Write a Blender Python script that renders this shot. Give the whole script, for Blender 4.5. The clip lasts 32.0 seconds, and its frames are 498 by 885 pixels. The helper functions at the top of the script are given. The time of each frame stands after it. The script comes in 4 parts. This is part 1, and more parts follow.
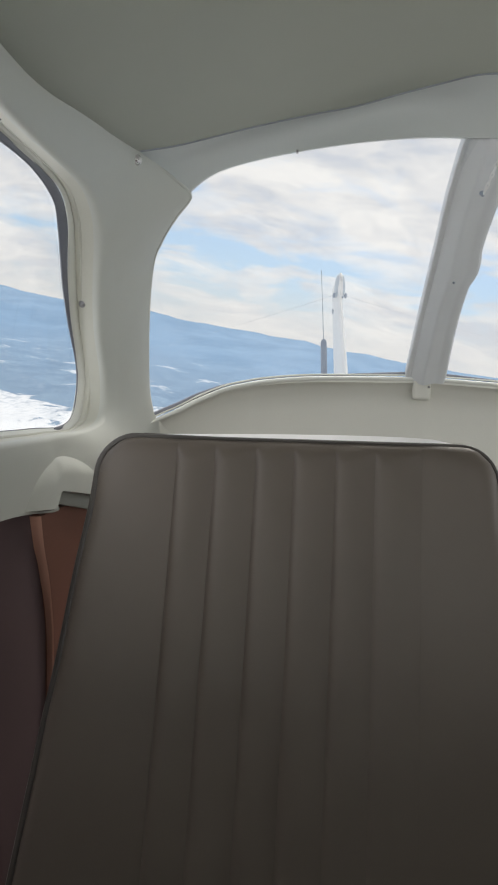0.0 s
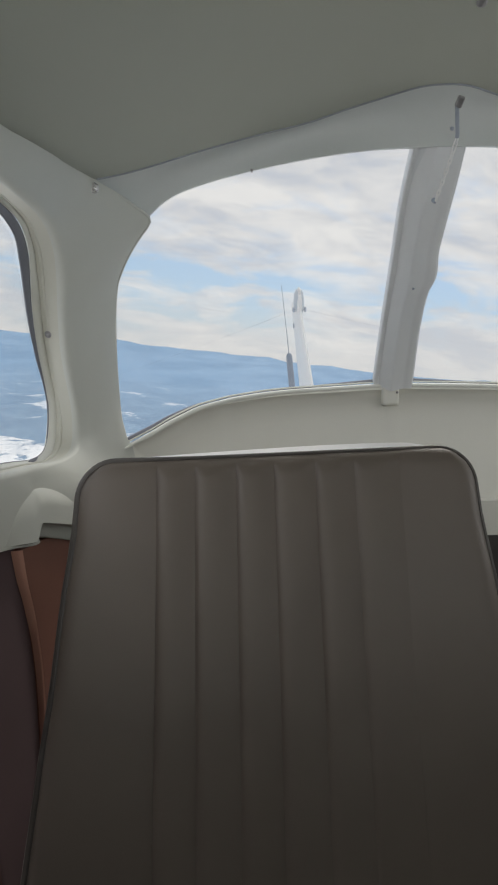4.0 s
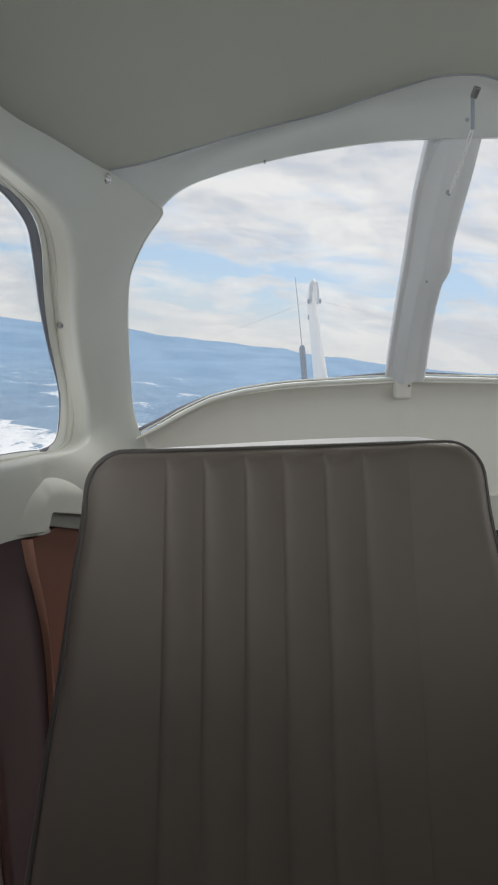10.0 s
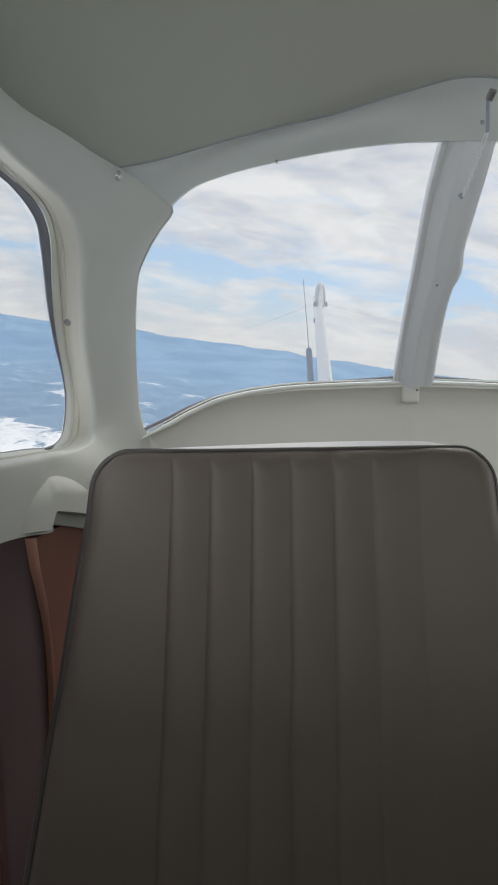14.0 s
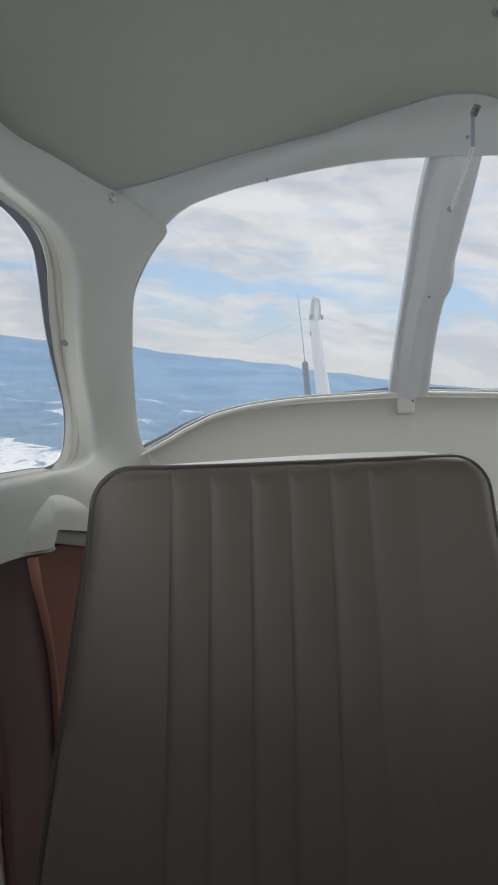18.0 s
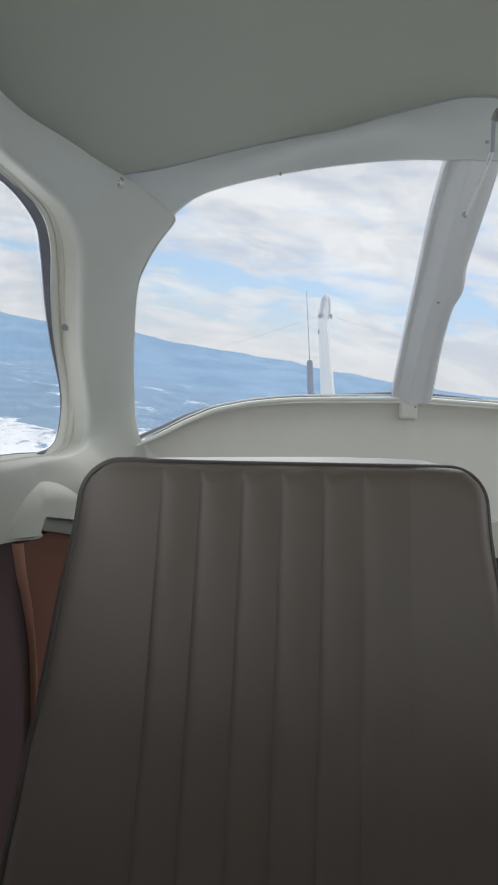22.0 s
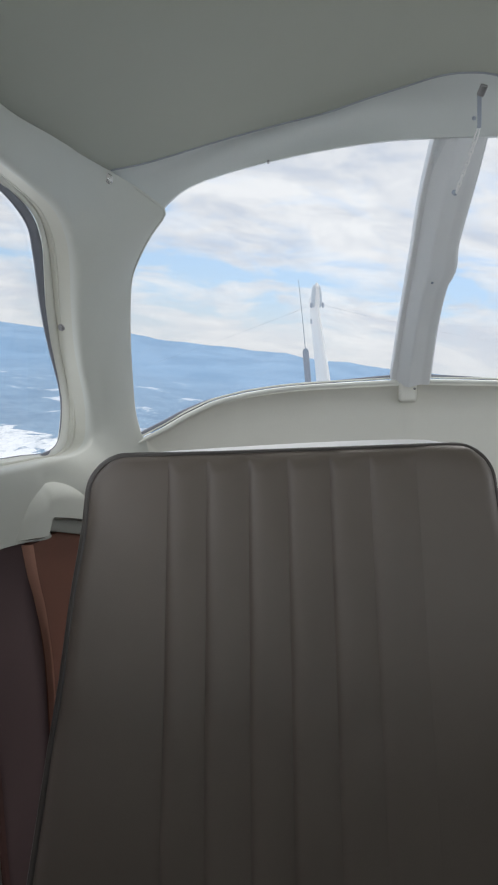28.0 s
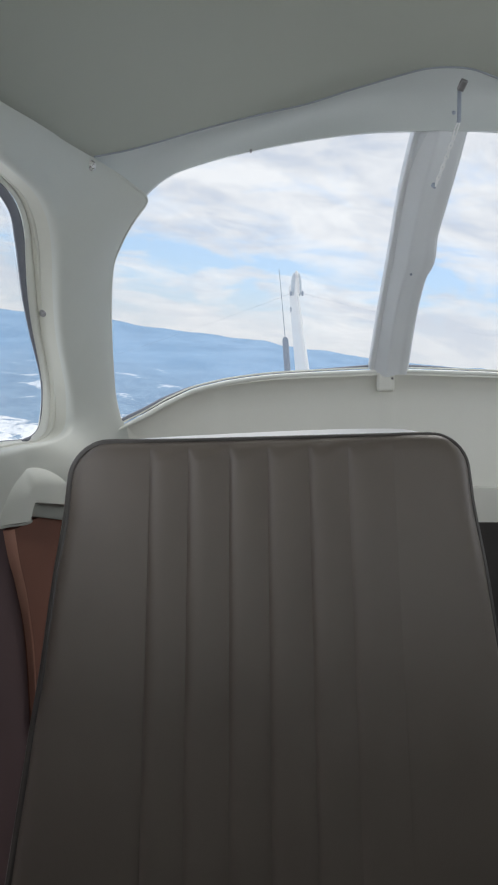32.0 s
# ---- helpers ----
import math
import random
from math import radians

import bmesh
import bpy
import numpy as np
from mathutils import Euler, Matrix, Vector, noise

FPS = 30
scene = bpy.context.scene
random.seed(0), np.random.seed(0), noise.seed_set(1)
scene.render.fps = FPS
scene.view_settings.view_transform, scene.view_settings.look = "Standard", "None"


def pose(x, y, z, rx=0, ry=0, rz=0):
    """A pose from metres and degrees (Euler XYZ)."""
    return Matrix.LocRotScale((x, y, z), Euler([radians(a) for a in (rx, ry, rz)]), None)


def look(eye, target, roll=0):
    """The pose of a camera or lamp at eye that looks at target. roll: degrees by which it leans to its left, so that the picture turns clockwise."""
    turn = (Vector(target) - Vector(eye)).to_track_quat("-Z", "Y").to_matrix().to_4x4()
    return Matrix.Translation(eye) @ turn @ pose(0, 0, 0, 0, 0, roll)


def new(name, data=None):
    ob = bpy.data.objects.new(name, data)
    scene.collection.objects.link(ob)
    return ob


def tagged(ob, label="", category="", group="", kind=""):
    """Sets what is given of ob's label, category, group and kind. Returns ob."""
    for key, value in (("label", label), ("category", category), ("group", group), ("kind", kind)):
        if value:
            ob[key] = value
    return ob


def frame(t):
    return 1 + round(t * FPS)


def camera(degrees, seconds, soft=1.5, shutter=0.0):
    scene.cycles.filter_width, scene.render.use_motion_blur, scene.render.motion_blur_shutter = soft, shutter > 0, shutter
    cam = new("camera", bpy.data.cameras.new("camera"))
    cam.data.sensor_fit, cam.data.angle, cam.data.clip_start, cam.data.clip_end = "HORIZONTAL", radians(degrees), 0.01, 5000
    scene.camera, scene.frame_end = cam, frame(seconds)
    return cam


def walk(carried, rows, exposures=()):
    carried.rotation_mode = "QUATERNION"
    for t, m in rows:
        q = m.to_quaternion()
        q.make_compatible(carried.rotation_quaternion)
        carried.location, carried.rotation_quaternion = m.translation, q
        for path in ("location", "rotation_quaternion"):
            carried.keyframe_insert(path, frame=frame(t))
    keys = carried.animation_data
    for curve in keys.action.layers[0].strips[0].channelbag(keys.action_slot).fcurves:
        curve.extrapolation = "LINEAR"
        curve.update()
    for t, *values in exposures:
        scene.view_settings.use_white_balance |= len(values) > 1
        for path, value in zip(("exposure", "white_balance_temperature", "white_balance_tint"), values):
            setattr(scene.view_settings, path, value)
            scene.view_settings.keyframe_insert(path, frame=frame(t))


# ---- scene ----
cam = camera(39.3, 32.0, soft=2.1)
PATH = [
    (0, (-0.2617, 0.1626, 1.0857), (-0.3655, 2.1579, 0.9975), 2.89),
    (0.5, (-0.2506, 0.1599, 1.0881), (-0.3531, 2.1558, 1.0096), 2.46),
    (1, (-0.2711, 0.1666, 1.0852), (-0.2935, 2.1658, 1.0357), 0.23),
    (1.5, (-0.2633, 0.1530, 1.0817), (-0.2960, 2.1521, 1.0317), 1.59),
    (2, (-0.2609, 0.1748, 1.0879), (-0.2722, 2.1742, 1.0410), 0.74),
    (2.5, (-0.2765, 0.1483, 1.0826), (-0.2352, 2.1474, 1.0423), -0.57),
    (3, (-0.2628, 0.1698, 1.0856), (-0.2866, 2.1692, 1.0437), -0.84),
    (3.5, (-0.2705, 0.1583, 1.0831), (-0.2855, 2.1580, 1.0551), -1.49),
    (5.5, (-0.2670, 0.1667, 1.0844), (-0.3081, 2.1652, 1.0170), -1.15),
    (6, (-0.2681, 0.1575, 1.0824), (-0.3001, 2.1568, 1.0379), -2.39),
    (6.5, (-0.2778, 0.1642, 1.0833), (-0.3084, 2.1635, 1.0391), -2.70),
    (7, (-0.2693, 0.1665, 1.0849), (-0.3052, 2.1659, 1.0470), -3.55),
    (7.5, (-0.2697, 0.1575, 1.0828), (-0.3180, 2.1565, 1.0406), -2.97),
    (8, (-0.2750, 0.1671, 1.0816), (-0.3409, 2.1656, 1.0375), -2.53),
    (8.5, (-0.2651, 0.1552, 1.0818), (-0.3362, 2.1534, 1.0383), -1.76),
    (9, (-0.2668, 0.1623, 1.0839), (-0.3392, 2.1603, 1.0326), -0.91),
    (9.5, (-0.2729, 0.1636, 1.0805), (-0.3387, 2.1622, 1.0486), -0.02),
    (10, (-0.2643, 0.1584, 1.0844), (-0.3234, 2.1567, 1.0259), -0.81),
    (10.5, (-0.2734, 0.1637, 1.0828), (-0.3259, 2.1624, 1.0332), -2.68),
    (11, (-0.2837, 0.1543, 1.0807), (-0.3173, 2.1537, 1.0463), -2.88),
    (11.5, (-0.2675, 0.1664, 1.0859), (-0.3244, 2.1649, 1.0337), -1.63),
    (12, (-0.2752, 0.1551, 1.0818), (-0.3405, 2.1538, 1.0500), -1.05),
    (12.5, (-0.2658, 0.1656, 1.0834), (-0.3486, 2.1634, 1.0388), -0.80),
    (13, (-0.2662, 0.1623, 1.0847), (-0.3431, 2.1604, 1.0424), -0.17),
    (13.5, (-0.2685, 0.1619, 1.0828), (-0.3405, 2.1599, 1.0299), -0.31),
    (14, (-0.2698, 0.1665, 1.0836), (-0.3368, 2.1647, 1.0311), 0.21),
    (14.5, (-0.2680, 0.1560, 1.0828), (-0.3317, 2.1545, 1.0383), -0.25),
    (15, (-0.2688, 0.1673, 1.0848), (-0.3264, 2.1660, 1.0409), -0.56),
    (15.5, (-0.2723, 0.1571, 1.0816), (-0.3256, 2.1562, 1.0563), -0.94),
    (17.5, (-0.2737, 0.1701, 1.0842), (-0.3368, 2.1690, 1.0601), -1.14),
    (18, (-0.2668, 0.1578, 1.0842), (-0.3330, 2.1567, 1.0722), -1.23),
    (18.5, (-0.2728, 0.1682, 1.0842), (-0.3417, 2.1668, 1.0564), -0.68),
    (19, (-0.2692, 0.1591, 1.0814), (-0.3391, 2.1578, 1.0633), -1.06),
    (19.5, (-0.2752, 0.1620, 1.0831), (-0.3393, 2.1608, 1.0544), -1.37),
    (20, (-0.2693, 0.1675, 1.0852), (-0.3425, 2.1661, 1.0614), -1.51),
    (20.5, (-0.2667, 0.1587, 1.0824), (-0.3359, 2.1573, 1.0578), -0.85),
    (21, (-0.2690, 0.1726, 1.0841), (-0.3399, 2.1711, 1.0506), -0.35),
    (21.5, (-0.2708, 0.1563, 1.0814), (-0.3299, 2.1554, 1.0752), 0.64),
    (22, (-0.2602, 0.1725, 1.0880), (-0.3324, 2.1710, 1.0598), 2.24),
    (22.5, (-0.2642, 0.1614, 1.0853), (-0.3435, 2.1597, 1.0619), 2.44),
    (23, (-0.2645, 0.1659, 1.0857), (-0.3292, 2.1645, 1.0480), 1.42),
    (23.5, (-0.2661, 0.1666, 1.0849), (-0.3198, 2.1658, 1.0662), 0.81),
    (24, (-0.2679, 0.1627, 1.0839), (-0.3168, 2.1620, 1.0603), 0.06),
    (24.5, (-0.2687, 0.1702, 1.0834), (-0.3157, 2.1696, 1.0690), -1.41),
    (26.5, (-0.2656, 0.1644, 1.0816), (-0.3311, 2.1628, 1.0341), -1.23),
    (27, (-0.2656, 0.1663, 1.0835), (-0.3203, 2.1650, 1.0366), -1.87),
    (27.5, (-0.2732, 0.1594, 1.0797), (-0.3259, 2.1586, 1.0592), -1.36),
    (28, (-0.2666, 0.1720, 1.0826), (-0.3327, 2.1703, 1.0373), -0.92),
    (28.5, (-0.2665, 0.1628, 1.0845), (-0.3235, 2.1616, 1.0459), -2.33),
    (29, (-0.2829, 0.1583, 1.0835), (-0.3182, 2.1579, 1.0639), -2.47),
    (29.5, (-0.2717, 0.1694, 1.0812), (-0.3247, 2.1685, 1.0553), -1.82),
    (30, (-0.2679, 0.1614, 1.0833), (-0.3299, 2.1602, 1.0517), -2.53),
    (30.5, (-0.2760, 0.1632, 1.0866), (-0.3603, 2.1611, 1.0507), -1.10),
    (31, (-0.2660, 0.1628, 1.0826), (-0.3420, 2.1610, 1.0456), -0.70),
    (31.5, (-0.2551, 0.1601, 1.0857), (-0.3563, 2.1562, 1.0112), 0.54),
    (32, (-0.2691, 0.1602, 1.0832), (-0.2727, 2.1585, 1.0013), -0.36),
]
LIGHT = [(0, -0.05, 6630), (1, -0.07, 6630), (2, -0.14, 6610), (3, -0.22, 6590), (6, -0.27, 6590), (7, -0.15, 6570), (8, -0.1, 6550), (9, -0.14, 6510), (11, -0.18, 6470), (13, -0.24, 6410),
         (15, -0.14, 6410), (18, -0.28, 6340), (19, -0.1, 6330), (20, -0.11, 6330), (22, -0.11, 6280), (24, -0.06, 6260), (27, -0.17, 6270), (28, -0.05, 6240), (29, -0.16, 6230), (30, -0.05, 6220), (32, -0.02, 6200)]
walk(cam, [(t, look(eye, target, roll)) for t, eye, target, roll in PATH], [(t, stops, kelvin, 10.0) for t, stops, kelvin in LIGHT])

from mathutils.bvhtree import BVHTree

# ---- world, sun ----
UP = Vector((0.136, -0.105, 0.985)).normalized()          # the earth's up while the aircraft banks
BANK = Vector((0, 0, 1)).rotation_difference(UP)


def link(nt, a, b):
    nt.links.new(a, b)


def node(nt, kind, **values):
    n = nt.nodes.new(kind)
    for key, value in values.items():
        if key in n.inputs:
            n.inputs[key].default_value = value
    return n


def maths(nt, op, a, b=0.0):
    n = nt.nodes.new("ShaderNodeMath")
    n.operation = op
    for i, v in enumerate((a, b)):
        if isinstance(v, (int, float)):
            n.inputs[i].default_value = v
        else:
            link(nt, v, n.inputs[i])
    return n.outputs[0]


def ramp(nt, fac, stops):
    n = nt.nodes.new("ShaderNodeValToRGB")
    els = n.color_ramp.elements
    while len(els) < len(stops):
        els.new(0.5)
    for e, (p, c) in zip(els, stops):
        e.position, e.color = p, (*c, 1) if len(c) == 3 else c
    link(nt, fac, n.inputs[0])
    return n.outputs[0]


def mix(nt, fac, a, b, blend="MIX"):
    n = nt.nodes.new("ShaderNodeMix")
    n.data_type, n.blend_type = "RGBA", blend
    for sock, v in ((n.inputs[0], fac), (n.inputs[6], a), (n.inputs[7], b)):
        if isinstance(v, (int, float)):
            sock.default_value = v
        elif isinstance(v, tuple):
            sock.default_value = (*v, 1)
        else:
            link(nt, v, sock)
    return n.outputs[2]


def noise_tex(nt, vec, scale, detail=4.0, rough=0.55, distortion=0.0):
    n = node(nt, "ShaderNodeTexNoise", Scale=scale, Detail=detail, Roughness=rough, Distortion=distortion)
    link(nt, vec, n.inputs["Vector"])
    return n.outputs["Fac"]


def mapping(nt, vec, scale=(1, 1, 1), rot=(0, 0, 0), loc=(0, 0, 0)):
    n = nt.nodes.new("ShaderNodeMapping")
    n.inputs["Scale"].default_value, n.inputs["Rotation"].default_value, n.inputs["Location"].default_value = scale, rot, loc
    link(nt, vec, n.inputs["Vector"])
    return n.outputs[0]


SUN_AZ, SUN_EL = radians(76), radians(50)                  # azimuth from +x towards +y
world = bpy.data.worlds.new("sky")
scene.world = world
world.use_nodes = True
wt = world.node_tree
wt.nodes.clear()
tc = wt.nodes.new("ShaderNodeTexCoord")
level = mapping(wt, tc.outputs["Generated"], rot=tuple(BANK.inverted().to_euler()))
sky = wt.nodes.new("ShaderNodeTexSky")
sky.sky_type, sky.sun_disc = "NISHITA", False
sky.sun_elevation, sky.sun_rotation = SUN_EL, radians(90) - SUN_AZ
link(wt, level, sky.inputs[0])
sep = wt.nodes.new("ShaderNodeSeparateXYZ")
link(wt, level, sep.inputs[0])
lift = maths(wt, "ADD", maths(wt, "MAXIMUM", sep.outputs[2], 0.0), 0.38)
flat = wt.nodes.new("ShaderNodeCombineXYZ")
link(wt, maths(wt, "DIVIDE", sep.outputs[0], lift), flat.inputs[0])
link(wt, maths(wt, "DIVIDE", sep.outputs[1], lift), flat.inputs[1])
big = noise_tex(wt, mapping(wt, flat.outputs[0], scale=(0.75, 1.35, 1.0), rot=(0, 0, 0.12), loc=(3.1, 0.4, 0)), 1.0, 3, 0.5, 0.5)
fine = noise_tex(wt, mapping(wt, flat.outputs[0], scale=(1.05, 1.60, 1.0), rot=(0, 0, 0.2)), 3.4, 7, 0.60, 0.6)
tone = noise_tex(wt, mapping(wt, flat.outputs[0], scale=(0.90, 1.45, 1.0), loc=(7, 2, 0)), 2.2, 6, 0.58, 0.6)
layer = ramp(wt, maths(wt, "ADD", sep.outputs[2], maths(wt, "MULTIPLY", maths(wt, "SUBTRACT", big, 0.5), 0.12)),
             [(0.02, (0.60, 0.60, 0.60)), (0.055, (0.57, 0.57, 0.57)), (0.095, (0.495, 0.495, 0.495)), (0.14, (0.56, 0.56, 0.56)), (0.22, (0.53, 0.53, 0.53)), (0.40, (0.57, 0.57, 0.57))])
body = maths(wt, "ADD", maths(wt, "ADD", maths(wt, "MULTIPLY", big, 0.55), maths(wt, "MULTIPLY", fine, 0.45)), maths(wt, "SUBTRACT", layer, 0.5))
cover = ramp(wt, body, [(0.45, (0, 0, 0)), (0.505, (0.70, 0.70, 0.70)), (0.565, (1, 1, 1))])
blue = mix(wt, 0.6, mix(wt, 1.0, sky.outputs[0], (0.095, 0.105, 0.120), "MULTIPLY"), (0.45, 0.64, 0.87))
ripple = noise_tex(wt, mapping(wt, flat.outputs[0], scale=(1.15, 1.9, 1.0), rot=(0, 0, 0.15), loc=(1, 5, 0)), 7.0, 5, 0.6, 0.8)
tone = maths(wt, "ADD", maths(wt, "MULTIPLY", tone, 0.70), maths(wt, "MULTIPLY", ripple, 0.30))
cloud = ramp(wt, tone, [(0.40, (0.64, 0.68, 0.75)), (0.48, (0.79, 0.80, 0.82)), (0.58, (0.935, 0.93, 0.92))])
airy = mix(wt, cover, blue, cloud)
low_sky = ramp(wt, sep.outputs[2], [(0.0, (1, 1, 1)), (0.03, (0.6, 0.6, 0.6)), (0.08, (0.0, 0.0, 0.0))])
airy = mix(wt, maths(wt, "MULTIPLY", low_sky, 0.6), airy, (0.80, 0.795, 0.78))
bg = node(wt, "ShaderNodeBackground", Strength=1.0)
link(wt, airy, bg.inputs[0])
wo = wt.nodes.new("ShaderNodeOutputWorld")
link(wt, bg.outputs[0], wo.inputs[0])

sun = new("sun", bpy.data.lights.new("sun", "SUN"))
sun.data.energy, sun.data.angle, sun.data.color = 2.2, radians(18), (1.0, 0.95, 0.87)
to_sun = BANK @ Vector((math.cos(SUN_EL) * math.cos(SUN_AZ), math.cos(SUN_EL) * math.sin(SUN_AZ), math.sin(SUN_EL)))
sun.matrix_world = look(to_sun * 30, (0, 0, 0))


def fill_lamp(at, target, sx, sy, watts):
    """An added fill lamp, set in one of the cabin's window openings."""
    ob = new("window_daylight", bpy.data.lights.new("window_daylight", "AREA"))
    ob.data.shape, ob.data.size, ob.data.size_y, ob.data.energy, ob.data.color = "RECTANGLE", sx, sy, watts, (1.0, 0.985, 0.95)
    ob.matrix_world = look(at, target)


# Fill lamps added to brighten the cabin beyond what the sky gives.
fill_lamp((-0.022, -1.19, 1.22), (-0.022, 1.0, 0.55), 0.95, 0.22, 4.2)      # unseen windscreen
fill_lamp((-0.585, -0.60, 1.165), (0.5, 0.1, 0.62), 0.95, 0.24, 2.1)         # front side windows, unseen too
fill_lamp((0.541, -0.60, 1.165), (-0.5, 0.1, 0.45), 0.95, 0.24, 1.8)
fill_lamp((-0.553, 0.50, 1.175), (-0.10, 0.66, 0.90), 0.34, 0.22, 0.36)        # unseen forward half of the side window, lights the seat from the left
fill_lamp((0.508, 0.86, 1.180), (-0.30, 1.06, 1.00), 0.36, 0.20, 0.46)          # unseen side window across the cabin


# ---- materials ----
def material(name, base, dark, rough=0.5, scale=6.0, grain=300.0, bump=0.06, metal=0.0, spread=0.5, rough_var=0.1, sheen=0.0, bump_far=0.0015):
    m = bpy.data.materials.new(name)
    m.use_nodes = True
    nt = m.node_tree
    p = nt.nodes["Principled BSDF"]
    v = nt.nodes.new("ShaderNodeTexCoord").outputs["Object"]
    large = noise_tex(nt, v, scale, 5, 0.6)
    small = noise_tex(nt, v, grain, 3, 0.6)
    t = maths(nt, "ADD", maths(nt, "MULTIPLY", large, 0.75), maths(nt, "MULTIPLY", small, 0.25))
    link(nt, ramp(nt, t, [(0.5 - spread / 2, dark), (0.5 + spread / 2, base)]), p.inputs["Base Color"])
    r = nt.nodes.new("ShaderNodeMapRange")
    r.inputs["To Min"].default_value, r.inputs["To Max"].default_value = rough - rough_var, rough + rough_var
    link(nt, large, r.inputs["Value"])
    link(nt, r.outputs[0], p.inputs["Roughness"])
    p.inputs["Metallic"].default_value = metal
    if sheen:
        p.inputs["Sheen Weight"].default_value = sheen
    b = node(nt, "ShaderNodeBump", Strength=bump, Distance=bump_far)
    link(nt, small, b.inputs["Height"])
    link(nt, b.outputs[0], p.inputs["Normal"])
    return m


M_TRIM = material("cream_moulded_plastic", (0.76, 0.765, 0.715), (0.70, 0.705, 0.655), 0.5, 4.0, 420, 0.10)
# Cream toned darker and warmer: the reveal's light is put into the colour.
M_REVEAL = material("warm_dimmed_plastic", (0.60, 0.60, 0.53), (0.53, 0.525, 0.455), 0.5, 5.0, 420, 0.10)
# Darker copy of the cream: the pillar's weaker light is put into it.
M_SIDE = material("dimmed_cream_plastic", (0.60, 0.615, 0.57), (0.545, 0.56, 0.52), 0.5, 4.0, 420, 0.10)
# Warm copy for the rear panel: the sunlight on it is put into the colour.
M_REAR = material("sunlit_cream_plastic", (0.745, 0.74, 0.68), (0.685, 0.68, 0.622), 0.5, 4.0, 420, 0.10)
# Cooler copy for the header: the sky's blue light is put into it.
M_HEADER = material("skylit_cream_plastic", (0.62, 0.651, 0.643), (0.567, 0.598, 0.593), 0.5, 4.0, 420, 0.10)
# Panel colour darkened for the armrest: shade on the hump is put into it.
M_ARM = material("darkened_grey_plastic", (0.535, 0.55, 0.51), (0.475, 0.49, 0.455), 0.5, 8.0, 420, 0.08)
M_HEAD = material("grey_headliner_cloth", (0.396, 0.414, 0.358), (0.356, 0.373, 0.322), 0.9, 5.0, 900, 0.25, sheen=0.2)
M_VINYL = material("taupe_vinyl", (0.134, 0.1115, 0.0940), (0.110, 0.0915, 0.077), 0.50, 9.0, 1100, 0.12)
M_VINYL.node_tree.nodes["Principled BSDF"].inputs["Specular IOR Level"].default_value = 0.6
M_PIPING = material("dark_piping_vinyl", (0.074, 0.067, 0.063), (0.054, 0.049, 0.046), 0.45, 12.0, 700, 0.15)
M_BROWN = material("dark_brown_upholstery", (0.138, 0.090, 0.095), (0.105, 0.068, 0.072), 0.75, 8.0, 500, 0.2)
M_PANEL = material("pinkish_grey_plastic", (0.78, 0.70, 0.71), (0.66, 0.59, 0.60), 0.6, 16.0, 300, 0.2)
# Redder than the board: light on its front face is put into the colour.
M_BAND = material("lit_brown_upholstery", (0.20, 0.11, 0.10), (0.15, 0.083, 0.076), 0.75, 8.0, 500, 0.2)
M_RUST = material("rust_brown_upholstery", (0.265, 0.115, 0.08), (0.20, 0.09, 0.064), 0.7, 8.0, 500, 0.2)
M_RUBBER = material("dark_rubber", (0.24, 0.25, 0.295), (0.17, 0.18, 0.215), 0.6, 20.0, 400, 0.1)
M_STEEL = material("worn_steel", (0.80, 0.79, 0.78), (0.55, 0.54, 0.53), 0.28, 60.0, 900, 0.1, metal=0.75)
# Near-white, hardly metallic: sky reflected in the chain is put into its colour.
M_CHROME = material("whitened_steel", (0.95, 0.95, 0.95), (0.86, 0.86, 0.86), 0.3, 60.0, 900, 0.05, metal=0.1)
M_DARKSTEEL = material("tarnished_steel", (0.42, 0.41, 0.42), (0.25, 0.25, 0.255), 0.4, 60.0, 900, 0.1, metal=0.8)
M_SEAM = material("grey_seam_cloth", (0.37, 0.40, 0.44), (0.30, 0.32, 0.36), 0.9, 30.0, 900, 0.2)
M_SHELL = material("light_grey_vinyl", (0.83, 0.82, 0.81), (0.75, 0.74, 0.73), 0.4, 14.0, 900, 0.08)
# Rust lightened to tan, so that the board's edge looks lit.
M_LIT_EDGE = material("lit_edge_cloth", (0.63, 0.345, 0.26), (0.51, 0.28, 0.21), 0.75, 14.0, 600, 0.15)
M_FIT = material("grey_fitting", (0.42, 0.47, 0.55), (0.33, 0.37, 0.44), 0.5, 30.0, 400, 0.05)
M_CAP = material("pale_grey_cap_resin", (0.52, 0.57, 0.62), (0.44, 0.49, 0.545), 0.35, 20.0, 300, 0.04)
M_POST = material("grey_painted_post", (0.79, 0.81, 0.83), (0.73, 0.75, 0.77), 0.5, 10.0, 500, 0.08)
M_WHITE = material("white_aircraft_paint", (0.80, 0.80, 0.79), (0.72, 0.72, 0.71), 0.35, 3.0, 200, 0.02)
M_CARPET = material("dark_carpet", (0.085, 0.08, 0.078), (0.05, 0.048, 0.047), 0.95, 10.0, 600, 0.5)
M_ANT = material("grey_antenna_resin", (0.25, 0.30, 0.38), (0.20, 0.24, 0.31), 0.5, 10, 300, 0.05)


